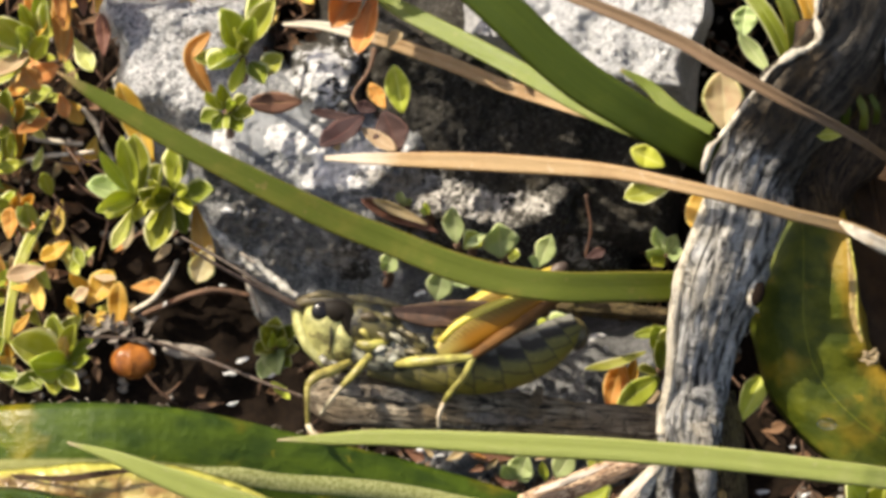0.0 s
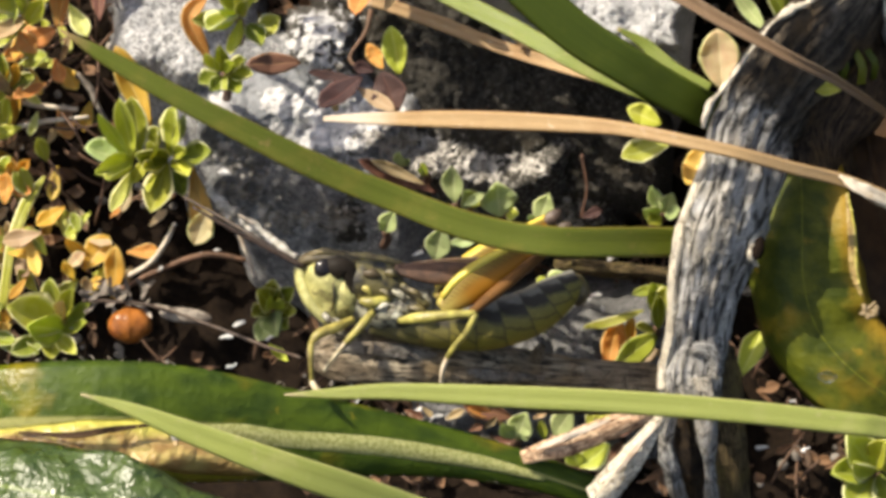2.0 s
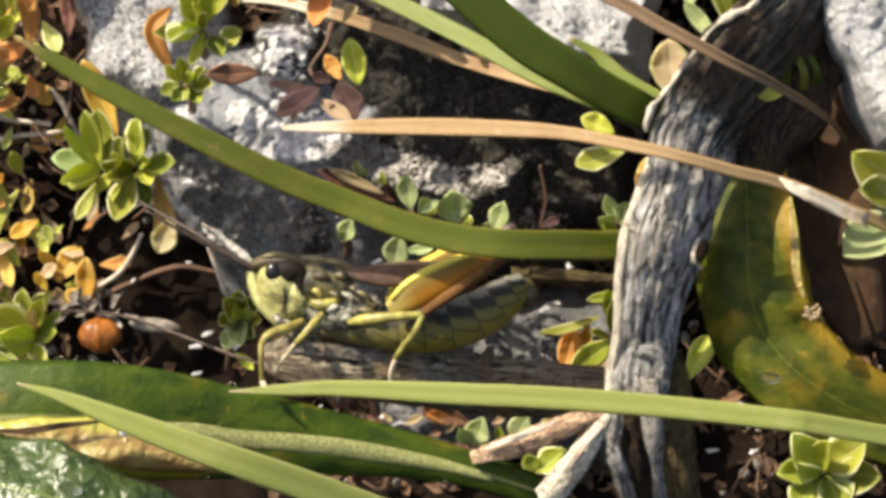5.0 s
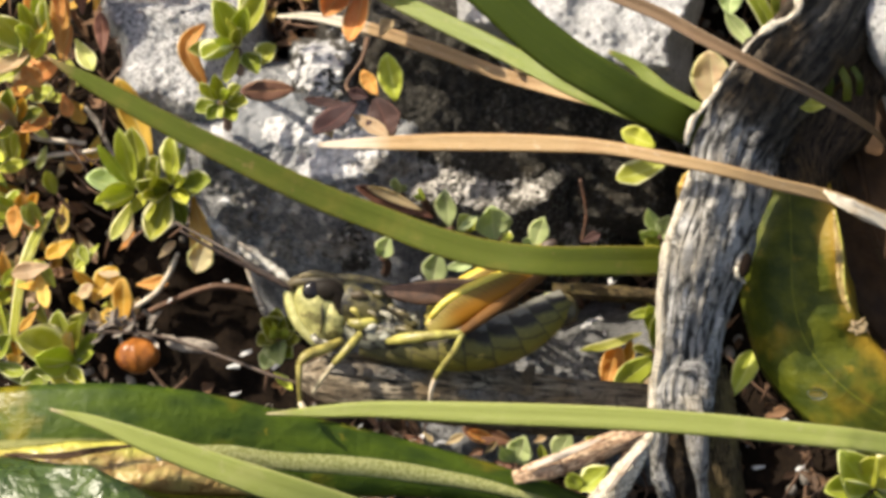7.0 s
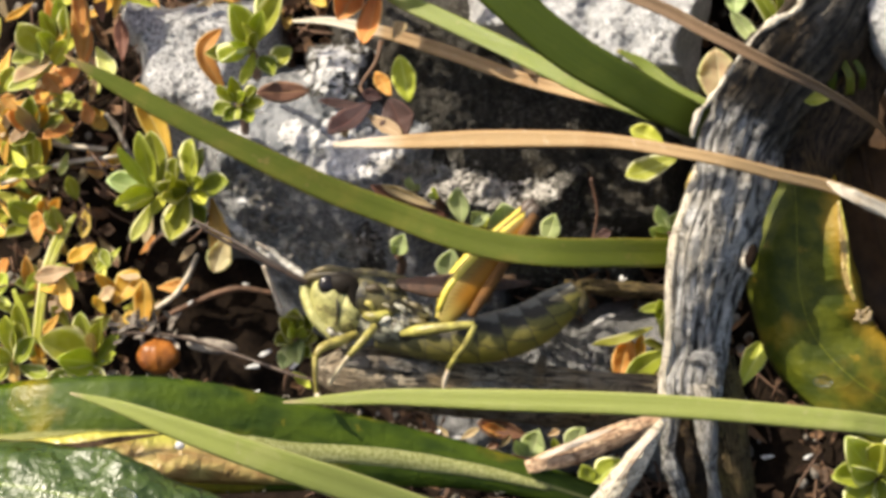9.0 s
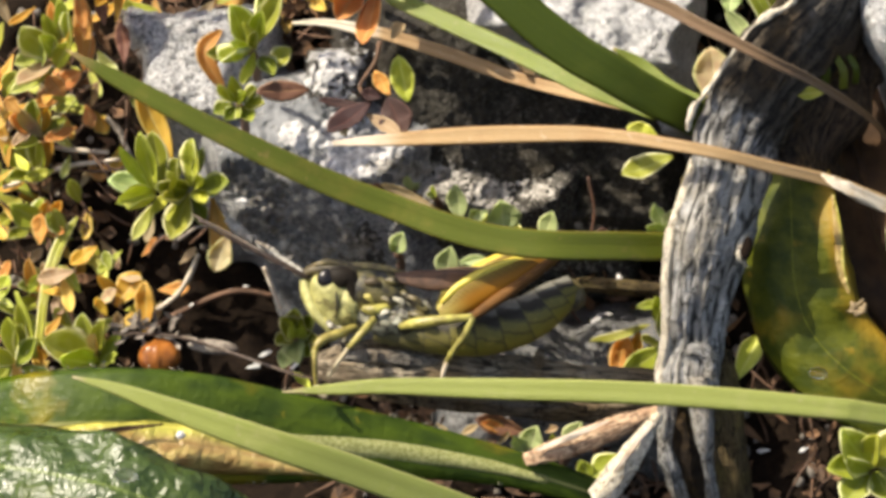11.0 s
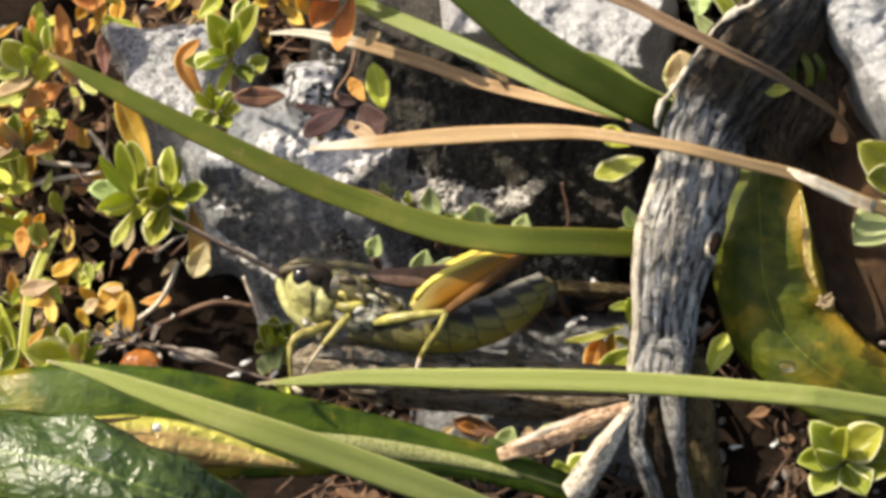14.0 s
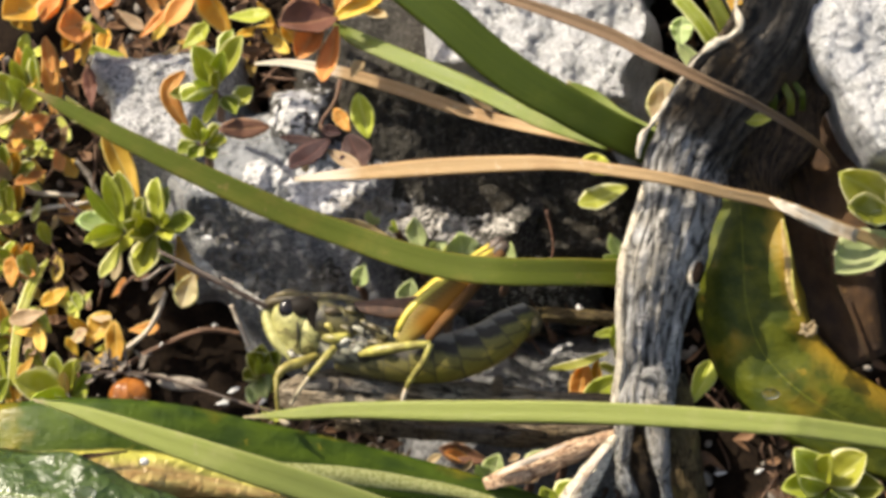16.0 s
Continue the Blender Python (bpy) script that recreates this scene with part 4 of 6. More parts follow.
    plant((-41.2, 11.7, -33.0), [((-41.1, 11.4, -31.0), (-41.3, 14.9, -30.0), 1.89, 1), ((-41.3, 11.9, -31.0), (-43.8, 13.1, -30.0), 2.11, 3), ((-40.5, 11.1, -31.0), (-42.5, 13.9, -29.0), 1.56, 7), ((-40.2, 11.4, -31.0), (-38.2, 12.9, -32.0), 1.45, 1), ((-41.2, 10.9, -31.0), (-43.3, 9.9, -31.0), 1.56, 2), ((-40.5, 11.8, -31.0), (-39.9, 14.1, -31.0), 1.22, 4)],
          "tangled small orange and green rosette", kinds)
    plant((-42.2, 7.9, -35.0), [((-42.3, 7.8, -34.0), (-43.2, 11.3, -33.0), 1.46, 2), ((-41.5, 7.8, -34.0), (-41.8, 11.6, -33.0), 1.46, 0), ((-40.4, 7.8, -34.0), (-40.1, 11.7, -34.0), 1.01, 4), ((-42.9, 7.8, -34.0), (-44.7, 10.5, -34.0), 1.46, 2), ((-40.9, 7.9, -34.0), (-40.9, 10.7, -33.0), 1.01, 2), ((-42.3, 7.4, -34.0), (-44.2, 6.9, -33.0), 1.46, 1)],
          "yellow-green rosette with narrow upright leaves", kinds)
    plant((-42.0, 2.4, -36.0), [((-40.7, 2.5, -34.0), (-44.2, 4.4, -33.0), 2.36, 2), ((-42.7, 2.2, -34.0), (-40.7, 5.0, -33.0), 1.35, 0), ((-40.1, 2.7, -34.0), (-38.8, 4.7, -33.0), 1.12, 4), ((-41.0, 2.5, -34.0), (-40.2, 4.6, -32.0), 0.90, 4), ((-42.3, 2.0, -34.0), (-44.4, 0.9, -34.0), 1.57, 1), ((-40.7, 2.2, -34.0), (-38.6, 1.5, -34.0), 1.23, 3)],
          "yellowing rosette among dead leaves", kinds)
    plant((-40.9, -3.6, -37.0), [((-42.1, -6.8, -35.0), (-42.5, -1.0, -34.0), 1.35, 3), ((-41.5, -1.8, -35.0), (-39.5, -2.3, -34.0), 1.24, 4), ((-40.4, -4.5, -35.0), (-38.5, -1.7, -35.0), 1.24, 3), ((-41.3, -4.5, -35.0), (-43.7, -3.8, -35.0), 1.46, 1), ((-40.2, -5.6, -35.0), (-38.9, -6.7, -35.0), 1.46, 6), ((-41.9, -5.6, -35.0), (-43.9, -6.5, -35.0), 1.46, 2)],
          "withered rosette of narrow orange leaves", kinds)
    # what comes into view above
    plant((-37.7, 30.2, -27.0), [((-35.7, 28.7, -25.0), (-40.2, 26.9, -23.0), 3.60, 4), ((-33.4, 29.6, -25.0), (-36.3, 26.5, -24.0), 2.18, 3), ((-30.7, 25.5, -25.0), (-34.7, 25.7, -24.0), 3.38, 3), ((-27.0, 29.2, -25.0), (-30.5, 27.8, -25.0), 2.40, 3), ((-31.5, 24.3, -25.0), (-34.2, 23.5, -25.0), 1.31, 4), ((-37.1, 29.7, -25.0), (-39.1, 32.7, -25.0), 2.73, 4), ((-35.4, 30.1, -25.0), (-32.8, 33.2, -25.0), 2.18, 3), ((-40.9, 29.9, -25.0), (-44.4, 28.8, -25.0), 2.73, 4)],
          "orange autumn-coloured rosette on the bank", kinds)
    plant((-17.0, 30.7, -15.0), [((-16.2, 21.9, -14.0), (-19.1, 28.2, -12.0), 2.31, 4), ((-20.0, 28.4, -14.0), (-22.7, 24.4, -14.0), 1.89, 3), ((-20.8, 29.0, -14.0), (-23.6, 31.3, -14.0), 2.10, 3), ((-15.3, 28.9, -14.0), (-13.0, 31.0, -14.0), 1.89, 4)],
          "golden-orange drying rosette beside stone", kinds)
    plant((-6.5, 25.6, -14.0), [((-5.6, 24.7, -12.0), (-11.4, 23.8, -10.0), 3.65, 5), ((-7.6, 24.3, -12.0), (-9.8, 20.6, -12.0), 2.61, 3), ((-5.7, 23.5, -12.0), (-7.4, 18.3, -12.0), 1.98, 3), ((-6.4, 24.2, -12.0), (-0.0, 28.0, -11.0), 2.19, 4), ((-8.0, 25.1, -12.0), (-10.2, 28.5, -12.0), 2.30, 3), ((-3.6, 26.1, -12.0), (-0.9, 24.4, -12.0), 1.04, 6), ((-5.8, 25.6, -12.0), (-3.5, 29.4, -12.0), 2.30, 3), ((-4.2, 17.2, -12.0), (-3.5, 20.5, -14.0), 1.15, 6)],
          "rosette of curled orange leaves", kinds)
    # right of the stick
    plant((46.0, 1.6, 6.0), [((44.8, 4.5, 8.6), (39.9, 6.7, 9.6), 3.59, 0), ((45.0, 3.0, 8.6), (40.4, 3.5, 10.6), 2.72, 1), ((45.3, 0.8, 8.6), (39.4, -2.3, 8.6), 4.27, 8), ((45.5, 1.7, 8.6), (49.7, 4.1, 9.6), 3.39, 0), ((45.7, 0.7, 8.6), (49.1, -2.4, 8.6), 3.39, 1), ((45.2, 3.2, 8.6), (45.7, 7.2, 9.6), 2.91, 0)],
          "broad-leaved green rosette below the white rock", kinds)
    plant((38.8, -21.5, 1.0), [((38.4, -21.5, 3.0), (35.6, -17.9, 5.0), 2.87, 0), ((38.0, -21.9, 3.0), (34.4, -21.6, 4.0), 2.18, 2), ((39.1, -21.2, 3.0), (42.1, -18.6, 5.0), 3.27, 0), ((38.6, -21.7, 3.0), (35.9, -20.4, 6.0), 1.78, 0), ((39.0, -22.1, 3.0), (40.4, -24.7, 4.0), 2.97, 1), ((38.2, -22.3, 3.0), (35.8, -24.6, 4.0), 2.57, 0), ((39.6, -21.7, 3.0), (43.7, -21.7, 3.0), 2.97, 1), ((38.8, -21.1, 3.0), (38.8, -18.5, 6.0), 1.98, 2)],
          "bright green trefoil-like rosette with pale margins", kinds)
    # small pale plants on the ledge
    small = (((1.9, 1.2, -9.0), [((1.8, 1.4, -7.0), (1.4, 4.7, -6.0), 1.95, 8), ((2.8, 1.1, -7.0), (4.5, 2.3, -7.0), 0.82, 8)]), ((3.3, 0.9, -12.0), [((3.4, 0.9, -11.0), (2.7, 2.5, -10.0), 1.77, 8), ((3.2, 0.8, -11.0), (4.3, 2.1, -11.0), 1.04, 2)]), ((6.3, 0.2, -10.0), [((5.9, 0.1, -9.0), (5.6, 3.3, -8.0), 3.00, 8), ((6.6, 0.2, -9.0), (7.7, 0.4, -9.0), 1.24, 0)]),
             ((9.6, -0.6, -12.0), [((9.5, -0.7, -11.0), (10.5, 2.3, -10.0), 1.77, 8), ((9.6, -0.6, -11.0), (8.5, 0.1, -11.0), 1.04, 8)]), ((-4.3, -1.5, -13.0), [((-4.4, -1.5, -12.0), (-3.6, 0.5, -11.0), 1.67, 8), ((-4.2, -1.3, -12.0), (-4.9, -0.6, -12.0), 0.73, 8)]), ((-3.0, 4.7, -15.0), [((-2.9, 4.5, -14.0), (-3.2, 5.9, -13.0), 1.16, 8), ((-2.8, 4.7, -14.0), (-2.2, 5.2, -14.0), 0.74, 8)]), ((-0.6, 3.9, -15.0), [((-0.6, 3.8, -14.0), (-0.8, 4.9, -13.0), 1.05, 2), ((-0.7, 3.9, -14.0), (-1.5, 4.2, -14.0), 0.63, 8)]),
             ((0.3, -4.1, -13.0), [((0.2, -4.0, -12.0), (0.9, -0.9, -11.0), 2.19, 8), ((1.4, -2.2, -12.0), (4.2, -2.0, -12.0), 0.94, 8)]), ((4.0, -4.2, -13.0), [((3.8, -4.1, -12.0), (5.4, -2.3, -11.0), 1.46, 8), ((4.1, -4.0, -12.0), (4.9, -3.8, -12.0), 0.73, 8)]),
             ((21.4, 0.5, -15.0), [((21.2, 0.6, -14.0), (20.1, 3.1, -13.0), 1.37, 8), ((21.5, 0.7, -14.0), (22.1, 2.5, -13.0), 1.37, 8), ((21.0, 0.4, -14.0), (19.3, 0.9, -13.0), 1.47, 8), ((21.2, 0.2, -14.0), (19.8, -0.4, -13.0), 1.26, 2), ((21.6, 0.4, -14.0), (22.7, 0.9, -13.0), 1.26, 8)]),
             ((8.2, -20.6, -15.0), [((8.1, -20.6, -14.0), (8.9, -17.9, -13.0), 2.21, 8), ((7.7, -20.5, -14.0), (6.6, -19.0, -13.0), 1.37, 8), ((8.4, -20.7, -14.0), (9.6, -19.5, -14.0), 0.95, 8)]), ((11.6, -20.4, -15.0), [((11.6, -20.2, -14.0), (13.1, -17.6, -13.0), 2.00, 8), ((10.5, -20.7, -14.0), (10.3, -18.7, -14.0), 0.95, 2)]), ((14.8, -19.2, -14.0), [((14.7, -19.1, -13.0), (16.8, -17.1, -12.0), 1.78, 2), ((14.5, -19.1, -13.0), (15.0, -17.8, -13.0), 0.84, 0)]), ((10.3, -6.8, -8.0), [((9.1, -6.2, -7.0), (10.0, -5.2, -7.0), 0.92, 2), ((10.3, -5.9, -7.0), (11.8, -4.8, -7.0), 1.54, 8)]), ((14.1, -23.1, -14.0), [((13.9, -23.0, -13.0), (16.6, -20.7, -12.0), 2.30, 0), ((13.9, -23.0, -13.0), (12.9, -21.2, -13.0), 1.57, 2)]))
    for root, leaves in small:
        plant(root, leaves, "tiny pale green seedling on the rock ledge", kinds, "seedlings", "seedling", (0, -1.5, -9), bend=1.05, cup=0.3, power=0.85)
    plant((21.1, -10.1, -15.0), [((21.8, -5.2, -13.0), (18.2, -6.9, -11.0), 0.94, 2), ((20.8, -8.1, -13.0), (20.1, -5.8, -12.0), 1.36, 2), ((21.0, -8.6, -13.0), (21.5, -6.1, -12.0), 1.47, 0), ((21.1, -10.1, -13.0), (20.7, -6.9, -12.0), 1.26, 1), ((19.3, -8.0, -13.0), (13.8, -10.0, -12.0), 0.94, 0), ((20.8, -11.0, -13.0), (16.7, -13.4, -11.0), 2.09, 2), ((20.6, -10.4, -13.0), (18.6, -9.8, -12.0), 1.15, 0)],
          "sprig of narrow yellow-green leaves", kinds, "sprigs", "leafy_sprig", (0, -2, -8), bend=1.1, cup=0.3)
    # single leaves
    for base, tip, width, which in [((16.4, -13.7, -14.0), (17.4, -9.3, -13.0), 2.31, 3), ((17.9, -12.8, -14.0), (18.7, -9.0, -13.0), 1.37, 4), ((19.2, -13.1, -14.0), (21.3, -12.2, -14.0), 1.37, 6)]:
        loose(base, tip, width, kinds[which], "upright orange dead leaf with bleached edge", bend=1.0)
    for base, tip, width, which in [((25.8, 12.0, -7.0), (25.3, 17.4, -7.0), 3.79, 7)] + [((21.8, 7.3, -9.5), (17.0, 5.7, -9.5), 2.59, 0), ((20.6, 8.7, -9.5), (17.5, 10.2, -9.5), 2.17, 2), ((24.5, 7.0, -9.5), (23.1, 3.2, -9.5), 2.28, 4)] + [((26.9, -13.6, 0.5), (29.0, -9.6, -1.5), 2.30, 2)] + [((29.5, 17.3, -6.0), (26.7, 20.7, -6.0), 1.53, 8), ((27.0, 20.4, -6.0), (27.3, 23.2, -6.0), 2.35, 8)] + [((34.2, 11.8, 9.0), (31.7, 11.6, 9.0), 1.26, 2)] + [((-3.2, 13.1, -14.5), (-4.1, 17.5, -13.5), 2.42, 2)]:
        loose(base, tip, width, kinds[which], "cream freckled leaf with a pale rim" if which == 7 else "yellow-green leaf with a pale margin", "green_leaf", "single green leaves", bend=1.1)
    loose((-12.3, 13.8, -8.0), (-17.1, 13.5, -6.0), 2.05, RUST, "flat reddish brown dead leaf on the stone", bend=1.1, cup=0.15)
    for base, tip, width, which in [((-6.7, 12.6, -10.0), (-10.6, 9.8, -8.0), 2.59, 5), ((-4.9, 13.1, -10.0), (-3.5, 9.4, -9.0), 3.42, 5), ((-7.0, 11.6, -10.0), (-3.7, 9.6, -8.0), 1.45, 6), ((-4.8, 13.4, -10.0), (-6.2, 15.7, -10.0), 1.55, 3), ((-7.5, 12.5, -10.0), (-11.6, 13.0, -10.0), 1.04, 5), ((-9.5, 11.3, -10.0), (-8.9, 9.4, -9.0), 0.93, 6), ((-5.6, 13.2, -10.0), (-7.5, 13.7, -10.0), 1.24, 5)]:
        loose(base, tip, width, PURPLE if which == 5 else kinds[which], "curled dark red-brown leaf on the ledge", bend=1.1)
    loose((0.4, 2.2, -15.0), (-6.9, 5.1, -13.0), 1.68, RUST, "dry brown leaf on the ledge", cup=0.7)
    loose((-0.7, 2.9, -12.5), (-5.8, 5.1, -11.5), 1.04, TAN, "pale folded shred of a dead leaf")
    loose((-26.5, 8.1, -21.0), (-29.8, 15.5, -20.0), 2.68, GOLD, "broad golden leaf standing behind a rosette", bend=1.2)
    loose((-22.3, 4.2, -18.0), (-21.0, -2.3, -17.0), 2.44, GOLD, "hanging golden leaf with bleached tip", bend=1.25)
    loose((-20.7, 0.5, -16.0), (-22.0, -3.0, -16.0), 2.54, CREAM, "bleached crinkled tip of a dead leaf", bend=1.3, face=(0, -0.4, 1))
    loose((-28.0, 3.0, -18.0), (-28.8, -0.1, -18.0), 1.07, TAN, "narrow tan leaf under a rosette")
    solid("withered_leaf", ribbon([(-21.0, 20.1, -14.0), (-22.6, 17.8, -13.0), (-20.8, 14.2, -14.0)], paddle(1.78, 1.1), n=18, m=9, thick=0.3, cup=0.5, facing=(0.2, 0.1, 1), wave=0.2), ORANGE, (-20.8, 14.2, -14.0), "curved orange leaf on pale stone", "leaf", "withered leaves")
    for base, tip, width, which in [((-35.8, 17.4, -26.0), (-35.8, 24.8, -25.0), 1.97, 3), ((-35.4, 17.4, -26.0), (-34.9, 21.0, -26.0), 0.87, 3), ((-40.3, 15.0, -26.0), (-35.7, 17.1, -24.0), 2.08, 3), ((-31.7, 18.1, -26.0), (-32.0, 22.2, -26.0), 1.64, 5), ((-33.7, 21.9, -26.0), (-34.1, 24.6, -26.0), 1.42, 5), ((-42.2, 13.2, -26.0), (-43.6, 14.8, -26.0), 1.64, 3)] + [((-30.5, -8.7, -32.0), (-30.2, -3.5, -30.0), 2.23, 4), ((-33.4, -6.0, -32.0), (-31.0, -2.6, -32.0), 2.90, 4), ((-35.3, -6.0, -32.0), (-33.3, -4.3, -31.0), 1.45, 7), ((-34.3, -7.0, -32.0), (-35.3, -5.1, -31.0), 1.23, 4), ((-33.0, -3.1, -32.0), (-30.5, -3.3, -30.0), 0.89, 7), ((-33.9, -2.3, -32.0), (-34.6, -0.4, -32.0), 1.23, 0), ((-32.8, -8.3, -32.0), (-33.2, -6.6, -31.0), 1.23, 6), ((-29.4, -7.8, -32.0), (-28.8, -5.5, -32.0), 0.89, 6)] + [((-37.5, 6.2, -36.0), (-36.5, 7.9, -35.0), 0.90, 6), ((-40.3, 5.7, -36.0), (-41.4, 6.8, -36.0), 1.13, 6), ((-38.1, -0.5, -36.0), (-36.7, 0.0, -35.0), 1.02, 6), ((-39.7, -6.7, -36.0), (-38.3, -4.5, -35.0), 1.13, 6), ((-27.3, -1.7, -36.0), (-25.6, 0.0, -36.0), 0.90, 6), ((-43.1, -1.7, -36.0), (-41.2, 0.0, -35.0), 1.02, 6)]:
        loose(base, tip, width, kinds[which], {3: "orange dead leaf standing on the bank", 4: "golden rounded dead leaf in the litter", 5: "dull brown dead leaf on soil", 6: "bleached curled scrap of leaf", 7: "pale folded dead leaf", 0: "small green leaf in the litter"}[which])
    for base, tip, width, which in [((7.9, -18.7, -15.0), (3.0, -17.3, -14.0), 2.11, 5), ((6.1, -18.5, -15.0), (3.5, -17.7, -14.0), 1.16, 3), ((1.5, -18.9, -15.0), (3.3, -17.9, -14.0), 0.84, 6), ((-0.7, -17.7, -15.0), (0.3, -18.7, -15.0), 0.63, 6), ((5.1, -19.8, -15.0), (6.3, -18.5, -14.0), 0.63, 6), ((7.7, -20.3, -15.0), (6.4, -18.9, -14.0), 0.53, 6), ((3.7, -19.9, -15.0), (5.1, -19.4, -15.0), 0.74, 5), ((9.7, -18.7, -15.0), (10.9, -18.2, -15.0), 0.74, 6), ((10.6, -21.0, -15.0), (13.0, -20.1, -15.0), 0.74, 6), ((17.7, -20.5, -15.0), (19.3, -18.9, -15.0), 0.84, 5), ((16.7, -22.6, -15.0), (18.2, -20.8, -15.0), 0.95, 5), ((-2.3, -18.0, -15.0), (-0.5, -18.9, -15.0), 1.05, 5), ((6.1, -20.5, -15.0), (7.7, -21.0, -15.0), 0.84, 5)]:
        loose(base, tip, width, kinds[which], {3: "curled orange-brown leaf below the twig", 5: "dull brown leaf scrap below the twig", 6: "bleached curled scrap of leaf"}[which], cup=0.8)
    for base, tip, width, which in [((-35.5, 20.5, -25.0), (-36.1, 25.2, -24.0), 1.42, 3), ((-37.6, 14.8, -25.0), (-39.2, 16.8, -24.0), 2.18, 3), ((-32.4, 22.2, -25.0), (-31.6, 26.6, -24.0), 1.64, 4), ((-38.9, 22.3, -25.0), (-37.9, 25.6, -24.0), 1.31, 2), ((-40.3, 16.6, -25.0), (-39.5, 20.5, -24.0), 1.42, 0), ((-34.5, 25.3, -25.0), (-31.0, 25.9, -24.0), 1.85, 3), ((-26.6, 24.9, -25.0), (-23.6, 27.6, -24.0), 1.20, 3), ((-37.5, 25.8, -25.0), (-39.6, 28.0, -24.0), 1.96, 4), ((-34.0, 28.0, -25.0), (-32.1, 30.7, -24.0), 1.64, 3), ((-38.7, 18.9, -25.0), (-36.8, 22.7, -24.0), 1.42, 4)]:
        loose(base, tip, width, kinds[which], {0: "small green leaf in the litter", 2: "yellow-green leaf standing in the litter", 3: "orange dead leaf standing on the bank", 4: "golden rounded dead leaf in the litter"}[which])
    loose((-6.6, -10.8, 1.0), (-5.1, -10.0, 2.0), 0.80, ORANGE, "small orange scrap of leaf behind the insect's legs")
    loose((14.2, 0.0, -18.0), (16.0, 0.7, -18.0), 1.07, PURPLE, "dark pink dead leaf on rock")
    r = random.Random(5)
    for k in range(150):
        u, v = (r.uniform(-48, -36), r.uniform(-14, 26)) if k < 98 else (r.uniform(-44, -29), r.uniform(-9, 24)) if k < 128 else (r.uniform(-34, -10), r.uniform(24, 29))
        p = np.array((u, v, ground_w(u, v) + r.uniform(3, 9)))
        a, l = r.uniform(0, 2 * math.pi), r.uniform(2.4, 4.6)
        loose(p, p + (math.cos(a) * l, math.sin(a) * l, r.uniform(0, 2.5)), r.uniform(0.9, 2.0), r.choice([ORANGE, GOLD, GOLD, TAN, LIME, GREEN, LIME, LIME]), "small withered leaf in the litter")


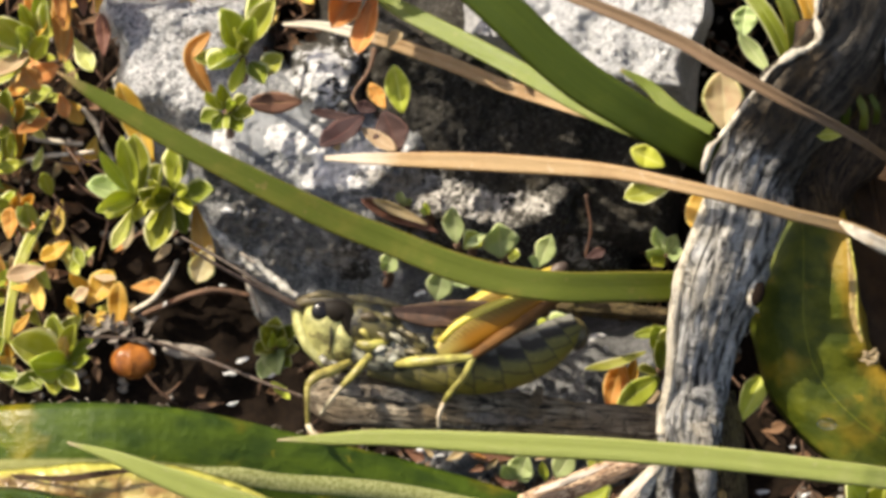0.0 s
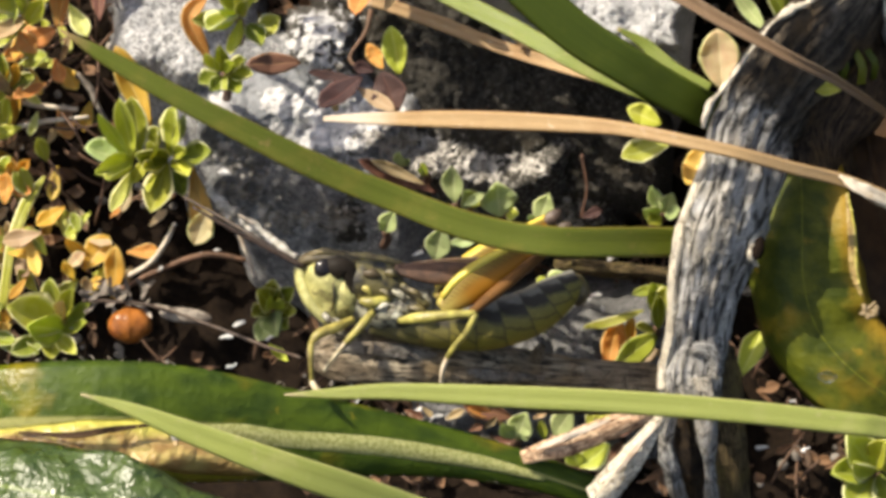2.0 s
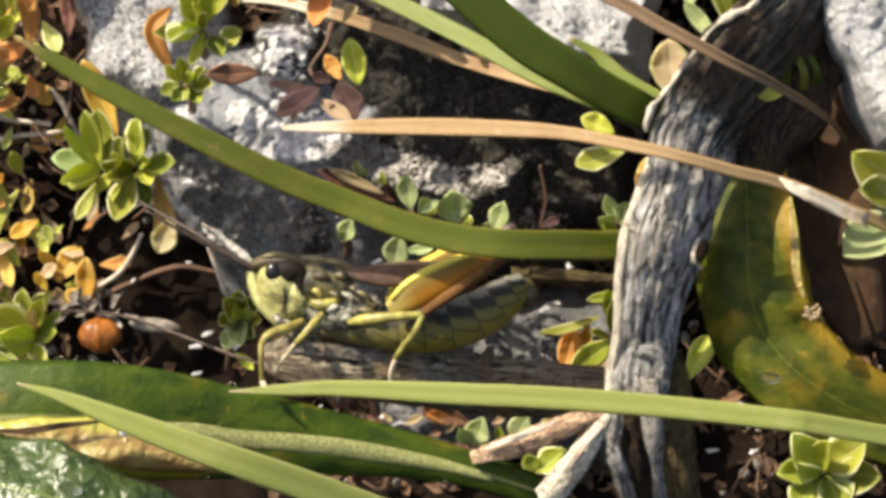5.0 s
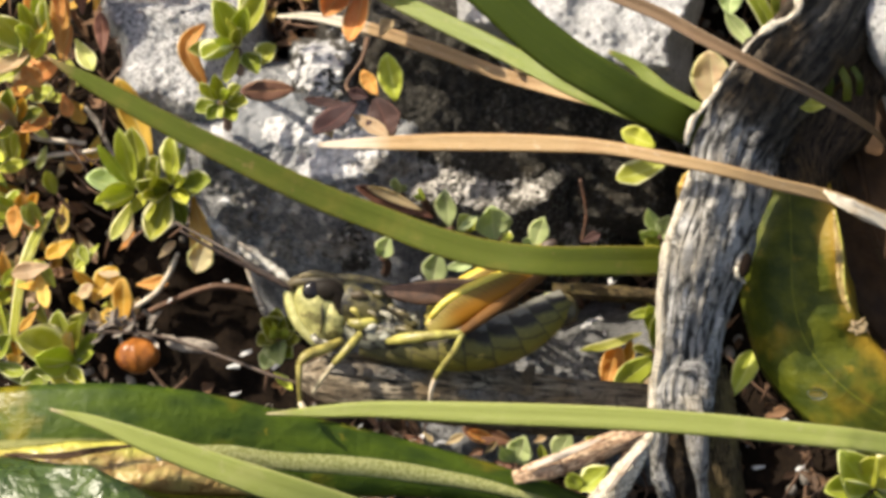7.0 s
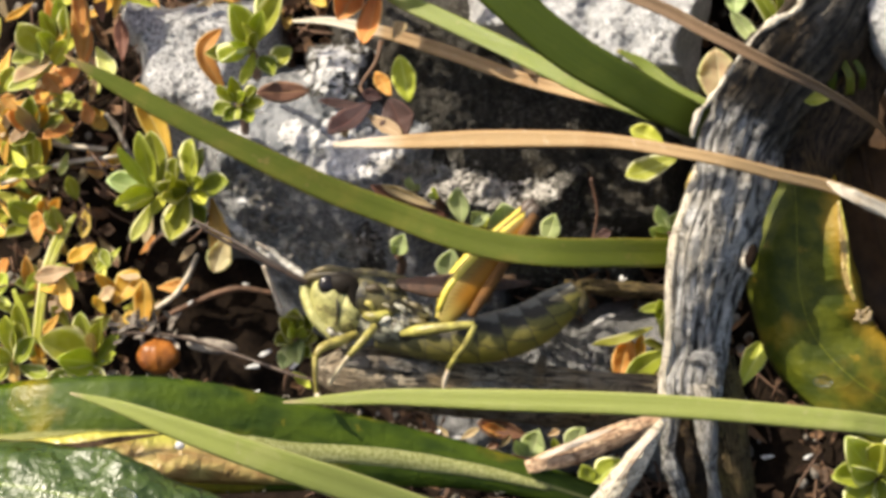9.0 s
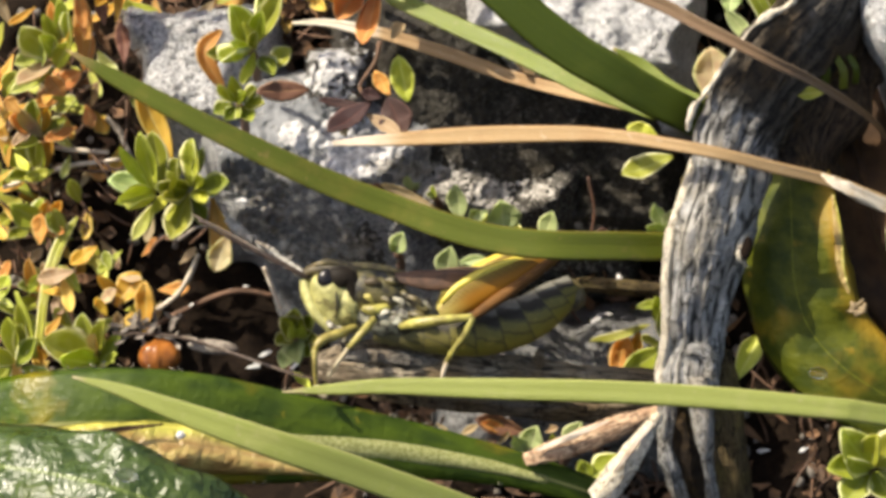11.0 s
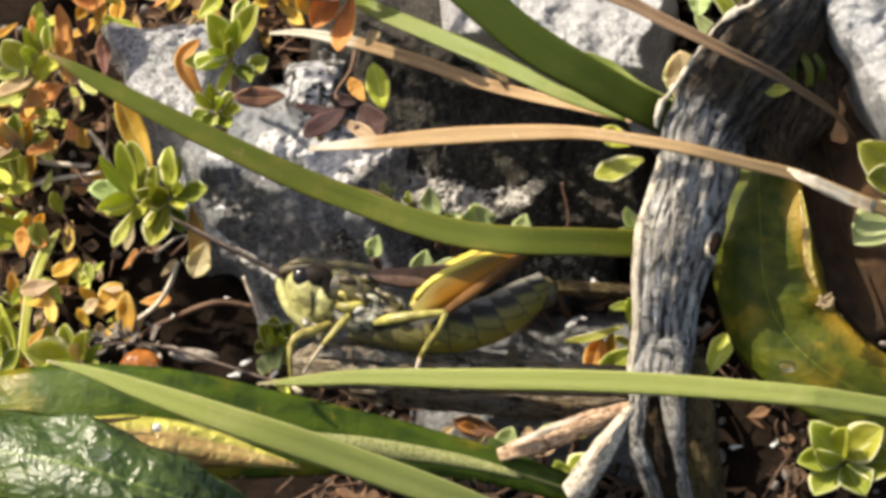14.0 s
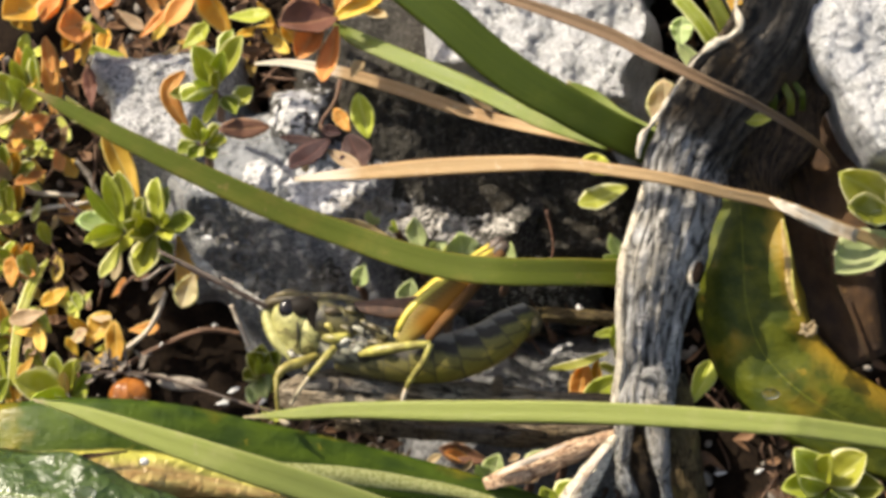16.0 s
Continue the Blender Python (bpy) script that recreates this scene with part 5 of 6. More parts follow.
def straps():
    def strap(points, widths, material, label, hairy=False, name="strap_leaf", **kw):
        ob = thing(name, points[-1], label, "leaf", "strap leaves")
        shape = ribbon(points, widths, **kw)
        body = part("leaf_body", shape, material, ob)
        if hairy:
            r = random.Random(77)
            ring = 2 * kw["m"] - 2
            rim = [shape[0][k * ring + side] for k in range(8, kw["n"] - 12) for side in (0, kw["m"] - 1) if r.random() < 0.4]
            part("hairs", join(*[tube([p, p + (r.uniform(-0.15, 0.15), r.uniform(0.05, 0.2), r.uniform(0, 0.3)), p + (r.uniform(-0.5, 0.5), r.uniform(0.1, 0.4), r.uniform(0, 0.5))], [0.03, 0.022, 0.012], n=5, m=4) for p in rim]), PALE_STEM, body, "fine pale hairs along the rim")
        return ob, body

    line = [(-43.3, -18.2, 8.5), (-35.5, -17.3, 13.0), (-27.7, -17.1, 14.0), (-20.7, -17.5, 12.5), (-13.7, -18.3, 10.0), (-6.5, -19.1, 7.5), (0.8, -20.2, 5.0), (8.2, -21.9, 3.0), (15.7, -24.4, 1.0)]
    ob, body = strap(line, [8.6, 9.8, 10.2, 9.8, 8.2, 6.2, 4.4, 3.2, 2.6], PLANTAIN, "broad green strap leaf with a pale midrib and yellow spots", hairy=True, n=80, m=19, thick=0.8, fold=0.0, cup=-0.17, facing=(-0.05, 0.0, 1), wave=0.03, seed=3)
    rib = curve(line, 60)
    part("midrib", ribbon([p + (0, -0.15, 0.42) for p in rib[21:56:4]], [0.8, 1.8, 2.25, 2.3, 2.2, 2.0, 1.7, 1.3, 0.7], n=60, m=9, thick=0.3, fold=-0.05, cup=-0.2, wave=0.1, seed=6.0), RIB, body, "broad pale granular midrib")
    wet, _ = strap([(-38.9, -18.9, 42.0), (-28.2, -20.1, 47.0), (-21.1, -22.0, 48.0), (-13.6, -25.4, 44.0), (-6.3, -30.9, 34.0)], [8.4, 8.8, 8.0, 6.0, 3.0], SHINY, "shiny dark green strap leaf, wrinkled and glinting", n=70, m=21, thick=0.9, fold=0.0, cup=-0.28, facing=(-0.3, 0.45, 1), wave=0.5, seed=8)
    part("drop", ball((-22.7, -19.8, 52.0), (0.9, 0.5, 0.3), turn=-10), DEW, wet, "clear drop of water")
    rotten, _ = strap([(-42.0, -18.9, 19.0), (-32.8, -18.5, 19.0), (-25.5, -18.4, 18.5), (-19.1, -19.1, 17.0), (-9.8, -21.3, 15.0)], [2.6, 3.6, 4.4, 3.8, 0.4], DECAY, "yellowed wet decaying strap leaf", n=46, m=11, thick=0.7, fold=0.0, cup=-0.2, facing=(0, 0.3, 1), wave=0.5, seed=12)
    part("blister", ball((-21.7, -17.7, 20.4), (0.4, 0.36, 0.2)), SPARK, rotten, "round white blister")
    # shadow line along the leaf, drawn as a thin dark ribbon
    part("torn_edge", ribbon([(-34.7, -17.6, 19.0), (-30.4, -17.7, 20.0), (-27.1, -17.2, 20.0), (-23.3, -16.8, 19.0)], [0.2, 0.5, 0.55, 0.15], n=24, m=7, thick=0.3, fold=0.3, wave=0.9, seed=4.0), DEAD, rotten, "dark brown strip for the shadow line at the edge")
    ripe, _ = strap([(31.5, 7.0, 1.5), (31.7, 3.0, 3.8), (31.8, -1.0, 4.2), (32.0, -5.1, 4.0), (33.5, -9.4, 3.5), (36.8, -13.0, 3.8), (42.3, -16.3, 3.0), (48.6, -18.9, 1.0)], [5.6, 7.8, 9.4, 10.4, 10.2, 9.0, 8.0, 7.0], MOTTLED, "green strap leaf turning yellow along one edge", n=70, m=17, thick=0.9, fold=0.03, cup=-0.10, facing=(-0.45, 0.1, 1), wave=0.2, seed=17)
    scar = np.array((37.0, -7.3, 8.0))
    part("scar", join(*[shard(scar + (0.5 * math.cos(k * 1.3), 0.45 * math.sin(k * 1.3), 0.05 * k), 0.34, k * 3.7, k * 50) for k in range(6)]), TAN, ripe, "pale dry scar")
    part("drop", ball((33.4, -13.0, 8.3), (0.85, 0.5, 0.3), turn=-5), DEW, ripe, "clear drop of water")
    part("torn_edge", ribbon([(34.9, 2.8, 7.6), (35.3, -0.5, 8.2), (35.5, -3.9, 8.4), (36.2, -6.0, 8.6)], [0.25, 0.8, 0.7, 0.3], n=24, m=7, thick=0.35, wave=0.8, seed=2.0), DECAY, ripe, "yellow-brown withered rim")
    old, dead = strap([(36.1, 21.8, -4.0), (36.7, 14.7, -1.5), (38.0, 7.3, -0.5), (39.7, -1.1, 1.0), (43.3, -10.0, 0.0)], [9.0, 13.0, 14.0, 10.0, 4.0], DEAD, "brown withered strap leaf behind the stick, darkened as in shade", name="withered_strap_leaf", n=40, m=11, thick=0.6, fold=0.1, cup=0.2, facing=(-0.1, -0.2, 1), wave=0.5, seed=21)
    part("midrib", tube([(36.2, 20.0, -3.2), (36.8, 14.7, -1.0), (38.0, 7.3, 0.0), (39.6, -0.5, 1.4)], [0.3, 0.4, 0.35, 0.2], n=30, m=8, rough=0.2), DEAD, dead)


def blades():
    blade([(-31.8, 15.4, 16.7), (-27.7, 13.0, 16.5), (-21.4, 9.6, 16.0), (-13.5, 5.7, 14.5), (-8.8, 3.6, 13.3), (-4.0, 1.8, 12.4), (0.8, -0.0, 12.4), (5.5, -1.2, 12.2), (10.4, -1.7, 11.6), (15.3, -1.7, 9.0), (20.4, -1.7, 5.0), (27.2, -1.5, 1.0)], [0.12, 1.45, 1.9, 2.25, 2.35, 2.4, 2.5, 2.6, 2.65, 2.7, 2.7, 2.5], BLADE, "long arching green grass blade with a withered tip", fold=0.16, facing=(0.05, 0.25, 1), n=70)
    blade([(0.8, 24.8, 11.0), (5.1, 21.3, 11.0), (8.5, 18.2, 10.5), (11.9, 15.6, 10.0), (15.3, 13.6, 9.5), (18.7, 11.7, 8.5), (22.7, 9.8, 7.0), (27.5, 7.9, 3.0)], [3.2, 3.6, 3.6, 3.6, 3.5, 3.4, 3.2, 3.0], DARK_BLADE, "wide dark green grass blade", fold=0.05, facing=(0.2, -0.36, 1))
    blade([(-6.7, 24.8, -15.0), (-4.4, 23.1, -15.0), (0.8, 20.4, -12.0), (6.0, 17.7, -9.0), (10.0, 15.4, -6.0), (14.0, 13.1, -4.0), (19.9, 10.7, -2.0)], [0.2, 1.5, 1.7, 1.75, 1.6, 1.3, 1.2], MID_BLADE, "slender light green grass blade", fold=0.2)
    blade([(16.2, 17.2, -6.0), (18.7, 15.8, -6.0), (21.2, 13.4, -5.0), (24.2, 11.6, -4.0)], [0.4, 1.1, 1.6, 1.7], MID_BLADE, "short green grass blade beside the pale leaf", fold=0.2)
    blade([(-13.0, -14.1, 21.4), (-8.5, -13.9, 21.8), (-3.9, -13.7, 22.0), (5.3, -14.0, 22.4), (14.5, -14.3, 22.8), (23.7, -14.9, 23.0), (32.9, -15.8, 23.0), (36.0, -16.2, 22.5), (46.2, -17.9, 20.0)], [0.12, 1.0, 1.38, 1.85, 1.92, 1.9, 1.85, 1.8, 1.7], LIGHT_BLADE, "long light green grass blade lying across the front", fold=0.12, facing=(0, 0.1, 1), n=60)
    blade([(-27.6, -12.5, 45.0), (-24.0, -13.5, 45.5), (-19.0, -15.3, 46.0), (-11.9, -17.8, 46.0), (-4.4, -20.5, 44.0), (6.3, -24.8, 40.0), (15.2, -29.8, 34.0)], [0.15, 1.0, 1.75, 2.25, 2.4, 2.3, 1.8], LIGHT_BLADE, "light green grass blade tip close to the viewer", fold=0.12)
    blade([(-14.5, 21.2, -18.6), (-11.4, 21.2, -18.6), (-7.7, 20.5, -18.6), (-4.5, 19.7, -18.6), (0.9, 17.9, -18.4), (6.2, 15.9, -18.0), (11.4, 14.2, -16.0), (15.5, 12.9, -13.0), (21.0, 11.1, -9.0)], [0.25, 0.75, 1.15, 1.2, 1.35, 1.3, 1.15, 1.0, 0.9], PALE_STRAW, "dry straw-coloured grass blade with a bleached tip", fold=0.35)
    loose((9.1, 15.7, -17.0), (6.9, 17.2, -16.0), 1.38, TAN, "pale papery husk caught on a straw", cup=0.9)
    dry = thing("dry_grass_blade", (37.7, 2.7, 11.0), "dry tan grass blade with a torn bleached sheath", "grass", "grass blades")
    part("blade", ribbon([(-10.1, 8.8, -9.0), (-4.3, 8.8, -4.5), (3.3, 8.7, 2.0), (10.5, 8.4, 7.5), (15.2, 8.0, 10.5), (19.8, 7.1, 13.0), (24.5, 6.1, 14.2), (29.3, 4.9, 13.4), (33.8, 3.9, 12.0), (38.2, 2.3, 11.0), (44.5, 0.0, 8.0)], [0.5, 1.25, 1.6, 1.5, 1.25, 1.15, 1.1, 1.1, 1.15, 1.2, 1.1], n=80, m=9, thick=0.45, fold=0.25, wave=0.15), STRAW, dry)
    part("sheath", ribbon([(33.4, 4.3, 13.0), (34.6, 3.5, 13.4), (36.5, 2.6, 13.0), (41.1, 0.7, 11.0)], [0.3, 1.1, 1.3, 1.4], n=24, m=9, thick=0.3, fold=0.3, facing=(-0.2, 0.4, 1), wave=0.6, seed=5.0), BLEACH, dry, "bleached torn sheath")
    blade([(7.9, 23.5, 14.0), (12.6, 21.7, 15.0), (15.9, 20.4, 15.5), (19.6, 18.8, 16.0), (22.4, 17.2, 16.5), (25.6, 15.5, 17.0), (29.0, 13.8, 16.5), (32.6, 12.3, 14.0), (37.9, 9.8, 8.0), (40.5, 7.7, 4.0)], [0.9, 1.05, 1.15, 1.2, 1.15, 1.05, 0.95, 0.85, 0.6, 0.3], DULL_STRAW, "dull brown dry grass blade, bent at its tip", fold=0.6)
    for p, q, w, m in (((26.9, 25.1, -6.0), (31.2, 18.9, -7.0), 1.6, DEEP), ((30.0, 25.1, -6.0), (32.1, 19.2, -7.0), 1.6, BLADE), ((31.9, 25.0, -5.0), (33.5, 20.0, -7.0), 1.5, GOLD), ((33.7, 15.3, 8.0), (34.4, 12.6, 7.5), 0.8, DARK_BLADE), ((35.2, 15.2, 8.0), (36.0, 12.2, 7.5), 0.75, BLADE), ((36.4, 15.1, 8.0), (37.1, 12.7, 7.0), 0.6, DARK_BLADE)):
        blade([p, (np.array(p) + q) / 2 + (0.3, 0, 0.6), q], [0.9 * w, w, w], m, "fresh green grass blade in a tuft", fold=0.3, n=16)
    blade([(-37.4, 3.1, -33.0), (-38.9, 0.9, -33.0), (-40.2, -2.2, -33.0), (-40.9, -5.6, -33.0), (-41.4, -10.0, -33.0)], [0.3, 1.2, 1.15, 1.0, 0.9], GREEN, "curved green grass blade in the litter", fold=0.2, n=20)
    blade([(-43.7, -4.4, -33.0), (-42.7, -7.2, -33.0), (-41.8, -11.2, -33.0)], [0.4, 0.9, 0.8], LIME, "small yellow-green grass blade", fold=0.2, n=14)


def stalks():
    def stalk(points, radii, material, label, group="dry stalks", name="dry_stalk"):
        return solid(name, tube(points, radii, n=22, m=7, rough=0.15, grain=2.0), material, points[0], label, "stalk", group)

    stalk([(-40.3, 10.4, -34.0), (-37.8, 10.0, -34.0), (-34.3, 9.7, -34.0)], [0.22, 0.28, 0.22], PALE_STEM, "short bleached dry grass stalk")
    stalk([(-45.1, 6.2, -34.0), (-41.2, 7.5, -34.0), (-38.1, 8.4, -34.0), (-33.2, 9.0, -34.0)], [0.22, 0.25, 0.25, 0.20], PALE_STEM, "thin grey-brown bent stalk")
    stalk([(-24.1, -1.2, -22.0), (-25.1, -3.1, -24.0), (-26.6, -5.0, -26.0), (-28.8, -6.4, -29.0)], [0.22, 0.27, 0.27, 0.25], PALE_STEM, "thin pale bent leaf stalk")
    stalk([(-34.4, 13.2, -33.0), (-33.0, 11.7, -33.0), (-32.3, 10.0, -33.0), (-31.0, 7.9, -33.0)], [0.28, 0.34, 0.28, 0.22], HUSK, "thin grey root on the soil")
    stalk([(-31.0, -8.5, -37.0), (-26.3, -6.1, -37.0), (-21.7, -4.5, -37.0), (-17.5, -5.0, -37.0)], [0.28, 0.34, 0.34, 0.23], STEM, "reddish brown stalk in the shade")
    stalk([(-26.8, 0.6, -30.0), (-24.1, 1.8, -27.0), (-19.5, 0.6, -20.0), (-16.4, -0.9, -12.0)], [0.17, 0.19, 0.16, 0.13], HUSK, "thin grey stalk across the rock edge")
    stalk([(-33.2, -8.8, -28.0), (-27.2, -9.1, -28.0), (-21.1, -10.9, -27.0), (-15.4, -12.8, -24.0), (-12.0, -13.6, -20.0)], [0.17, 0.17, 0.16, 0.16, 0.13], FEELER, "dark thin stalk carrying a seed husk")
    stalk([(-6.5, 13.1, -12.0), (-7.8, 14.5, -14.0), (-6.4, 16.9, -15.0), (-5.9, 19.0, -16.0)], [0.18, 0.18, 0.21, 0.26], STEM, "thin brown curled leaf stalk")
    stalk([(14.1, 5.9, -18.0), (14.7, 2.7, -19.0), (14.3, 0.0, -20.0)], [0.16, 0.13, 0.13], STEM, "fine reddish rootlet hanging from rock")
    stalk([(-18.2, -2.2, -30.0), (-17.4, -4.4, -31.0), (-16.7, -6.4, -32.0)], [0.22, 0.28, 0.22], PALE_STEM, "short pale broken stalk")
    # the ledge's sunlit lower rim, added as a pale lumpy tube
    solid("crusted_stalk", tube([(-20.8, 2.2, -17.0), (-18.7, 0.0, -17.0), (-16.1, -1.6, -16.0), (-12.5, -3.9, -12.0)], [0.32, 0.64, 0.58, 0.21], n=60, m=18, rough=0.9, grain=1.6, seed=4.0), FLECK, (-12.5, -3.9, -12.0), "pale lumpy ridge standing in for the ledge's lit lower rim", "stalk", "dry stalks")
    head = thing("seed_pod", (-28.7, -11.6, -31.0), "red-brown dry seed capsule with grey husks", "seed pod")
    part("capsule", tube([(-30.3, -11.5, -29.5), (-29.7, -11.3, -29.0), (-28.7, -11.2, -29.0), (-27.6, -11.1, -29.0), (-27.1, -11.0, -29.5)], [0.66, 1.49, 1.82, 1.44, 0.55], n=30, m=24, rough=0.14, grain=1.2), BERRY, head, "glossy red-orange capsule")
    r = random.Random(9)
    for k in range(30):
        p = np.array((-29.5, -8.6, -29.0)) + (r.uniform(-2.6, 3.2), r.uniform(-0.7, 1.0), r.uniform(-0.5, 1))
        a = r.uniform(0, 2 * math.pi)
        part("husk", spoon(p, p + (1.7 * math.cos(a), 1.7 * math.sin(a), r.uniform(0.2, 1.4)), 0.5, n=8), HUSK, head)
    solid("seed_husk", ball((-23.3, -10.2, -29.0), (2.6, 0.75, 0.4), turn=-6), HUSK, (-23.3, -10.2, -29.0), "long dull brown seed husk", "seed")


def plants():
    rosettes()
    straps()
    blades()
    stalks()


def sticks():
    w = thing("weathered_stick", (22.6, -22.8, 2.0), "gnarled weathered grey stick, split at its foot", "stick")
    tilt = [(0.55, -0.42, 0.75)] * 6 + [(0.52, -0.34, 0.82), (0.46, -0.2, 0.92)] + [(0.42, -0.08, 1)] * 9
    part("trunk", tube([(36.7, 26.7, 8.0), (36.1, 22.8, 9.0), (34.9, 19.4, 9.4), (32.5, 16.6, 9.4), (30.2, 13.9, 9.4), (28.4, 11.3, 9.4), (27.1, 9.2, 9.5), (26.2, 7.0, 9.8), (25.6, 4.1, 9.6), (25.0, 2.0, 8.9), (24.4, -0.5, 8.0), (23.9, -2.9, 7.0), (23.5, -5.4, 6.0), (23.2, -7.8, 4.5), (23.0, -10.3, 3.5), (22.5, -12.8, 3.2), (22.5, -15.3, 3.0)], [5.93, 5.71, 5.12, 5.41, 5.41, 5.22, 4.69, 4.01, 3.62, 3.54, 3.55, 3.27, 3.03, 2.81, 2.67, 2.72, 2.38],
                       n=240, m=80, flat=[0.34, 0.34, 0.34, 0.34, 0.34, 0.36, 0.42, 0.52, 0.6, 0.62, 0.62, 0.62, 0.62, 0.62, 0.62, 0.62, 0.62], rough=0.18, grain=1.1, ridges=4, seed=2.0, facing=tilt), WOOD, w)
    # pale strips put sunlight on the left edges of limb and trunk
    part("rim", tube([(31.0, 23.8, 13.6), (30.9, 21.4, 13.6), (31.2, 19.8, 13.8), (30.4, 18.8, 13.8), (29.1, 18.2, 13.8), (27.7, 17.3, 13.8), (26.6, 16.0, 13.8), (25.1, 13.9, 13.6), (23.5, 11.6, 13.4), (22.2, 9.8, 13.0), (21.9, 8.2, 12.4)], [0.24, 0.24, 0.38, 0.19, 0.33, 0.19, 0.24, 0.19, 0.24, 0.29, 0.19], n=130, m=12, rough=0.7, grain=1.8, seed=3.0), SPLINTER, w, "pale strip for the limb's sunlit rim")
    part("edge", tube([(22.5, 5.9, 10.0), (21.4, 2.3, 9.6), (20.6, -0.5, 8.4), (20.3, -3.4, 7.4), (20.2, -6.3, 6.2), (20.2, -9.3, 5.2), (19.7, -12.3, 4.4), (19.6, -14.5, 4.2)], [0.29, 0.43, 0.53, 0.49, 0.49, 0.44, 0.44, 0.39], n=90, m=14, rough=0.35, grain=1.6, ridges=2, seed=8.0), SPLINTER, w, "warm white strip for the trunk's sunlit edge")
    part("prong", tube([(20.6, -13.5, 4.0), (20.4, -16.7, 3.8), (20.2, -19.0, 3.2), (20.5, -20.7, 2.8), (21.3, -22.9, 1.0), (22.9, -27.4, -4.0)], [1.08, 0.74, 0.59, 0.74, 0.70, 0.71], n=70, m=24, rough=0.34, grain=1.5, ridges=3, seed=4.0), BARE_WOOD, w)
    part("prong", tube([(23.2, -13.5, 4.5), (23.4, -16.7, 5.0), (23.5, -18.9, 5.0), (23.9, -20.9, 4.0), (24.5, -24.4, 1.0), (25.7, -27.9, -4.0)], [1.38, 0.98, 0.74, 0.49, 0.55, 0.51], n=70, m=24, rough=0.34, grain=1.5, ridges=3, seed=6.0), BARE_WOOD, w)
    part("knot", tube([(21.6, -11.6, 4.4), (22.3, -11.0, 5.0), (23.4, -11.0, 5.0), (24.1, -12.0, 4.6), (23.9, -13.2, 4.2), (23.3, -13.9, 3.8)], [0.39, 0.64, 0.69, 0.64, 0.54, 0.30], n=44, m=16, rough=0.6, grain=1.4, ridges=2, seed=5.0), BARE_WOOD, w, "raised pale knot")
    # no opening here: a near-black ball gives the hole its shade
    part("hole", ball((27.1, -2.0, 9.4), (0.55, 1.1, 0.5), turn=-14), SOIL, w, "dark ball for the shade in the knot hole")
    part("hole_rim", tube([(27.8, -0.4, 8.2), (27.0, -0.8, 9.0), (26.5, -1.7, 9.3), (26.5, -2.7, 9.2), (27.2, -3.5, 8.4)], [0.15, 0.24, 0.29, 0.29, 0.15], n=36, m=10, rough=0.5, grain=2.2, seed=2.0), SPLINTER, w, "raised pale rim of the knot hole")
    solid("bark_strip", ribbon([(25.3, -10.9, 1.5), (25.7, -14.9, 1.5), (26.0, -19.4, 1.0), (27.3, -27.4, -4.0)], [1.8, 3.0, 3.3, 3.6], n=40, m=13, thick=0.9, fold=0.2, cup=-0.5, wave=0.6), MOSSY, (26.2, -21.9, 1.0), "brown mossy bark strip behind the stick", "bark")
    solid("bark_strip", ribbon([(22.0, -14.9, 1.0), (22.2, -17.9, 0.5), (22.5, -21.5, -0.5), (23.5, -27.5, -5.0)], [2.0, 2.6, 2.8, 3.0], n=30, m=11, thick=0.8, fold=0.1, cup=-0.3, wave=0.5, seed=3.0), BARK, (22.4, -22.1, -1.0), "dark brown bark inside the split foot", "bark")
    # bark turned from the sun; its dark brown also holds shade
    solid("bark_slab", ribbon([(40.2, 25.2, 4.0), (38.4, 19.7, 4.5), (37.1, 15.3, 5.0), (35.4, 9.8, 5.0), (34.1, 4.7, 4.0)], [10.0, 10.0, 10.5, 11.0, 9.0], n=40, m=13, thick=1.2, fold=0.0, cup=-0.3, facing=(0.5, -0.35, 0.8), wave=0.6), BARK, (39.1, 25.1, 5.0), "slab of bark on the stick's shaded side, its brown darkened as shade", "bark")
    t = thing("twig", (22.9, -14.8, -1.0), "weathered grey-brown twig on which the insect stands", "twig", "twigs")
    shaft = part("shaft", tube([(-11.0, -11.9, 2.0), (-8.3, -12.0, 3.0), (-2.4, -12.4, 3.5), (4.5, -12.9, 2.5), (11.5, -13.5, 1.0), (22.6, -14.3, -1.0)], [1.0, 2.0, 2.2, 1.9, 1.6, 1.3], n=110, m=36, flat=0.8, rough=0.2, grain=0.9, ridges=3, seed=9.0), OLD_WOOD, t)
    part("bark_flake", ribbon([(-8.8, -11.2, 4.6), (-5.9, -11.1, 5.3), (-2.5, -11.5, 5.3), (-0.0, -11.8, 4.8)], [0.6, 1.2, 1.1, 0.4], n=18, m=7, thick=0.25, wave=0.7, seed=2.0), ASH_BARK, shaft, "lifting pale bark flake")
    part("bark_flake", ribbon([(1.5, -13.2, 4.2), (5.4, -13.5, 4.0), (9.4, -13.8, 3.0)], [0.5, 1.1, 0.4], n=18, m=7, thick=0.25, wave=0.7, seed=6.0), ASH_BARK, shaft)
    part("stub", tube([(8.7, -12.2, 2.2), (8.9, -11.4, 3.4), (9.1, -10.9, 4.0)], [0.6, 0.5, 0.35], n=14, m=10, rough=0.25, grain=2.0), OLD_WOOD, shaft, "short broken side stub")
    solid("twig", tube([(11.4, -4.3, -15.0), (14.5, -4.6, -15.0), (18.3, -4.9, -16.0), (24.2, -5.3, -17.0)], [0.47, 0.74, 0.74, 0.64], n=40, m=14, rough=0.25, grain=1.2, ridges=3, seed=23.0), MOSSY, (24.2, -5.3, -17.0), "dark brown twig behind the insect", "twig", "twigs")
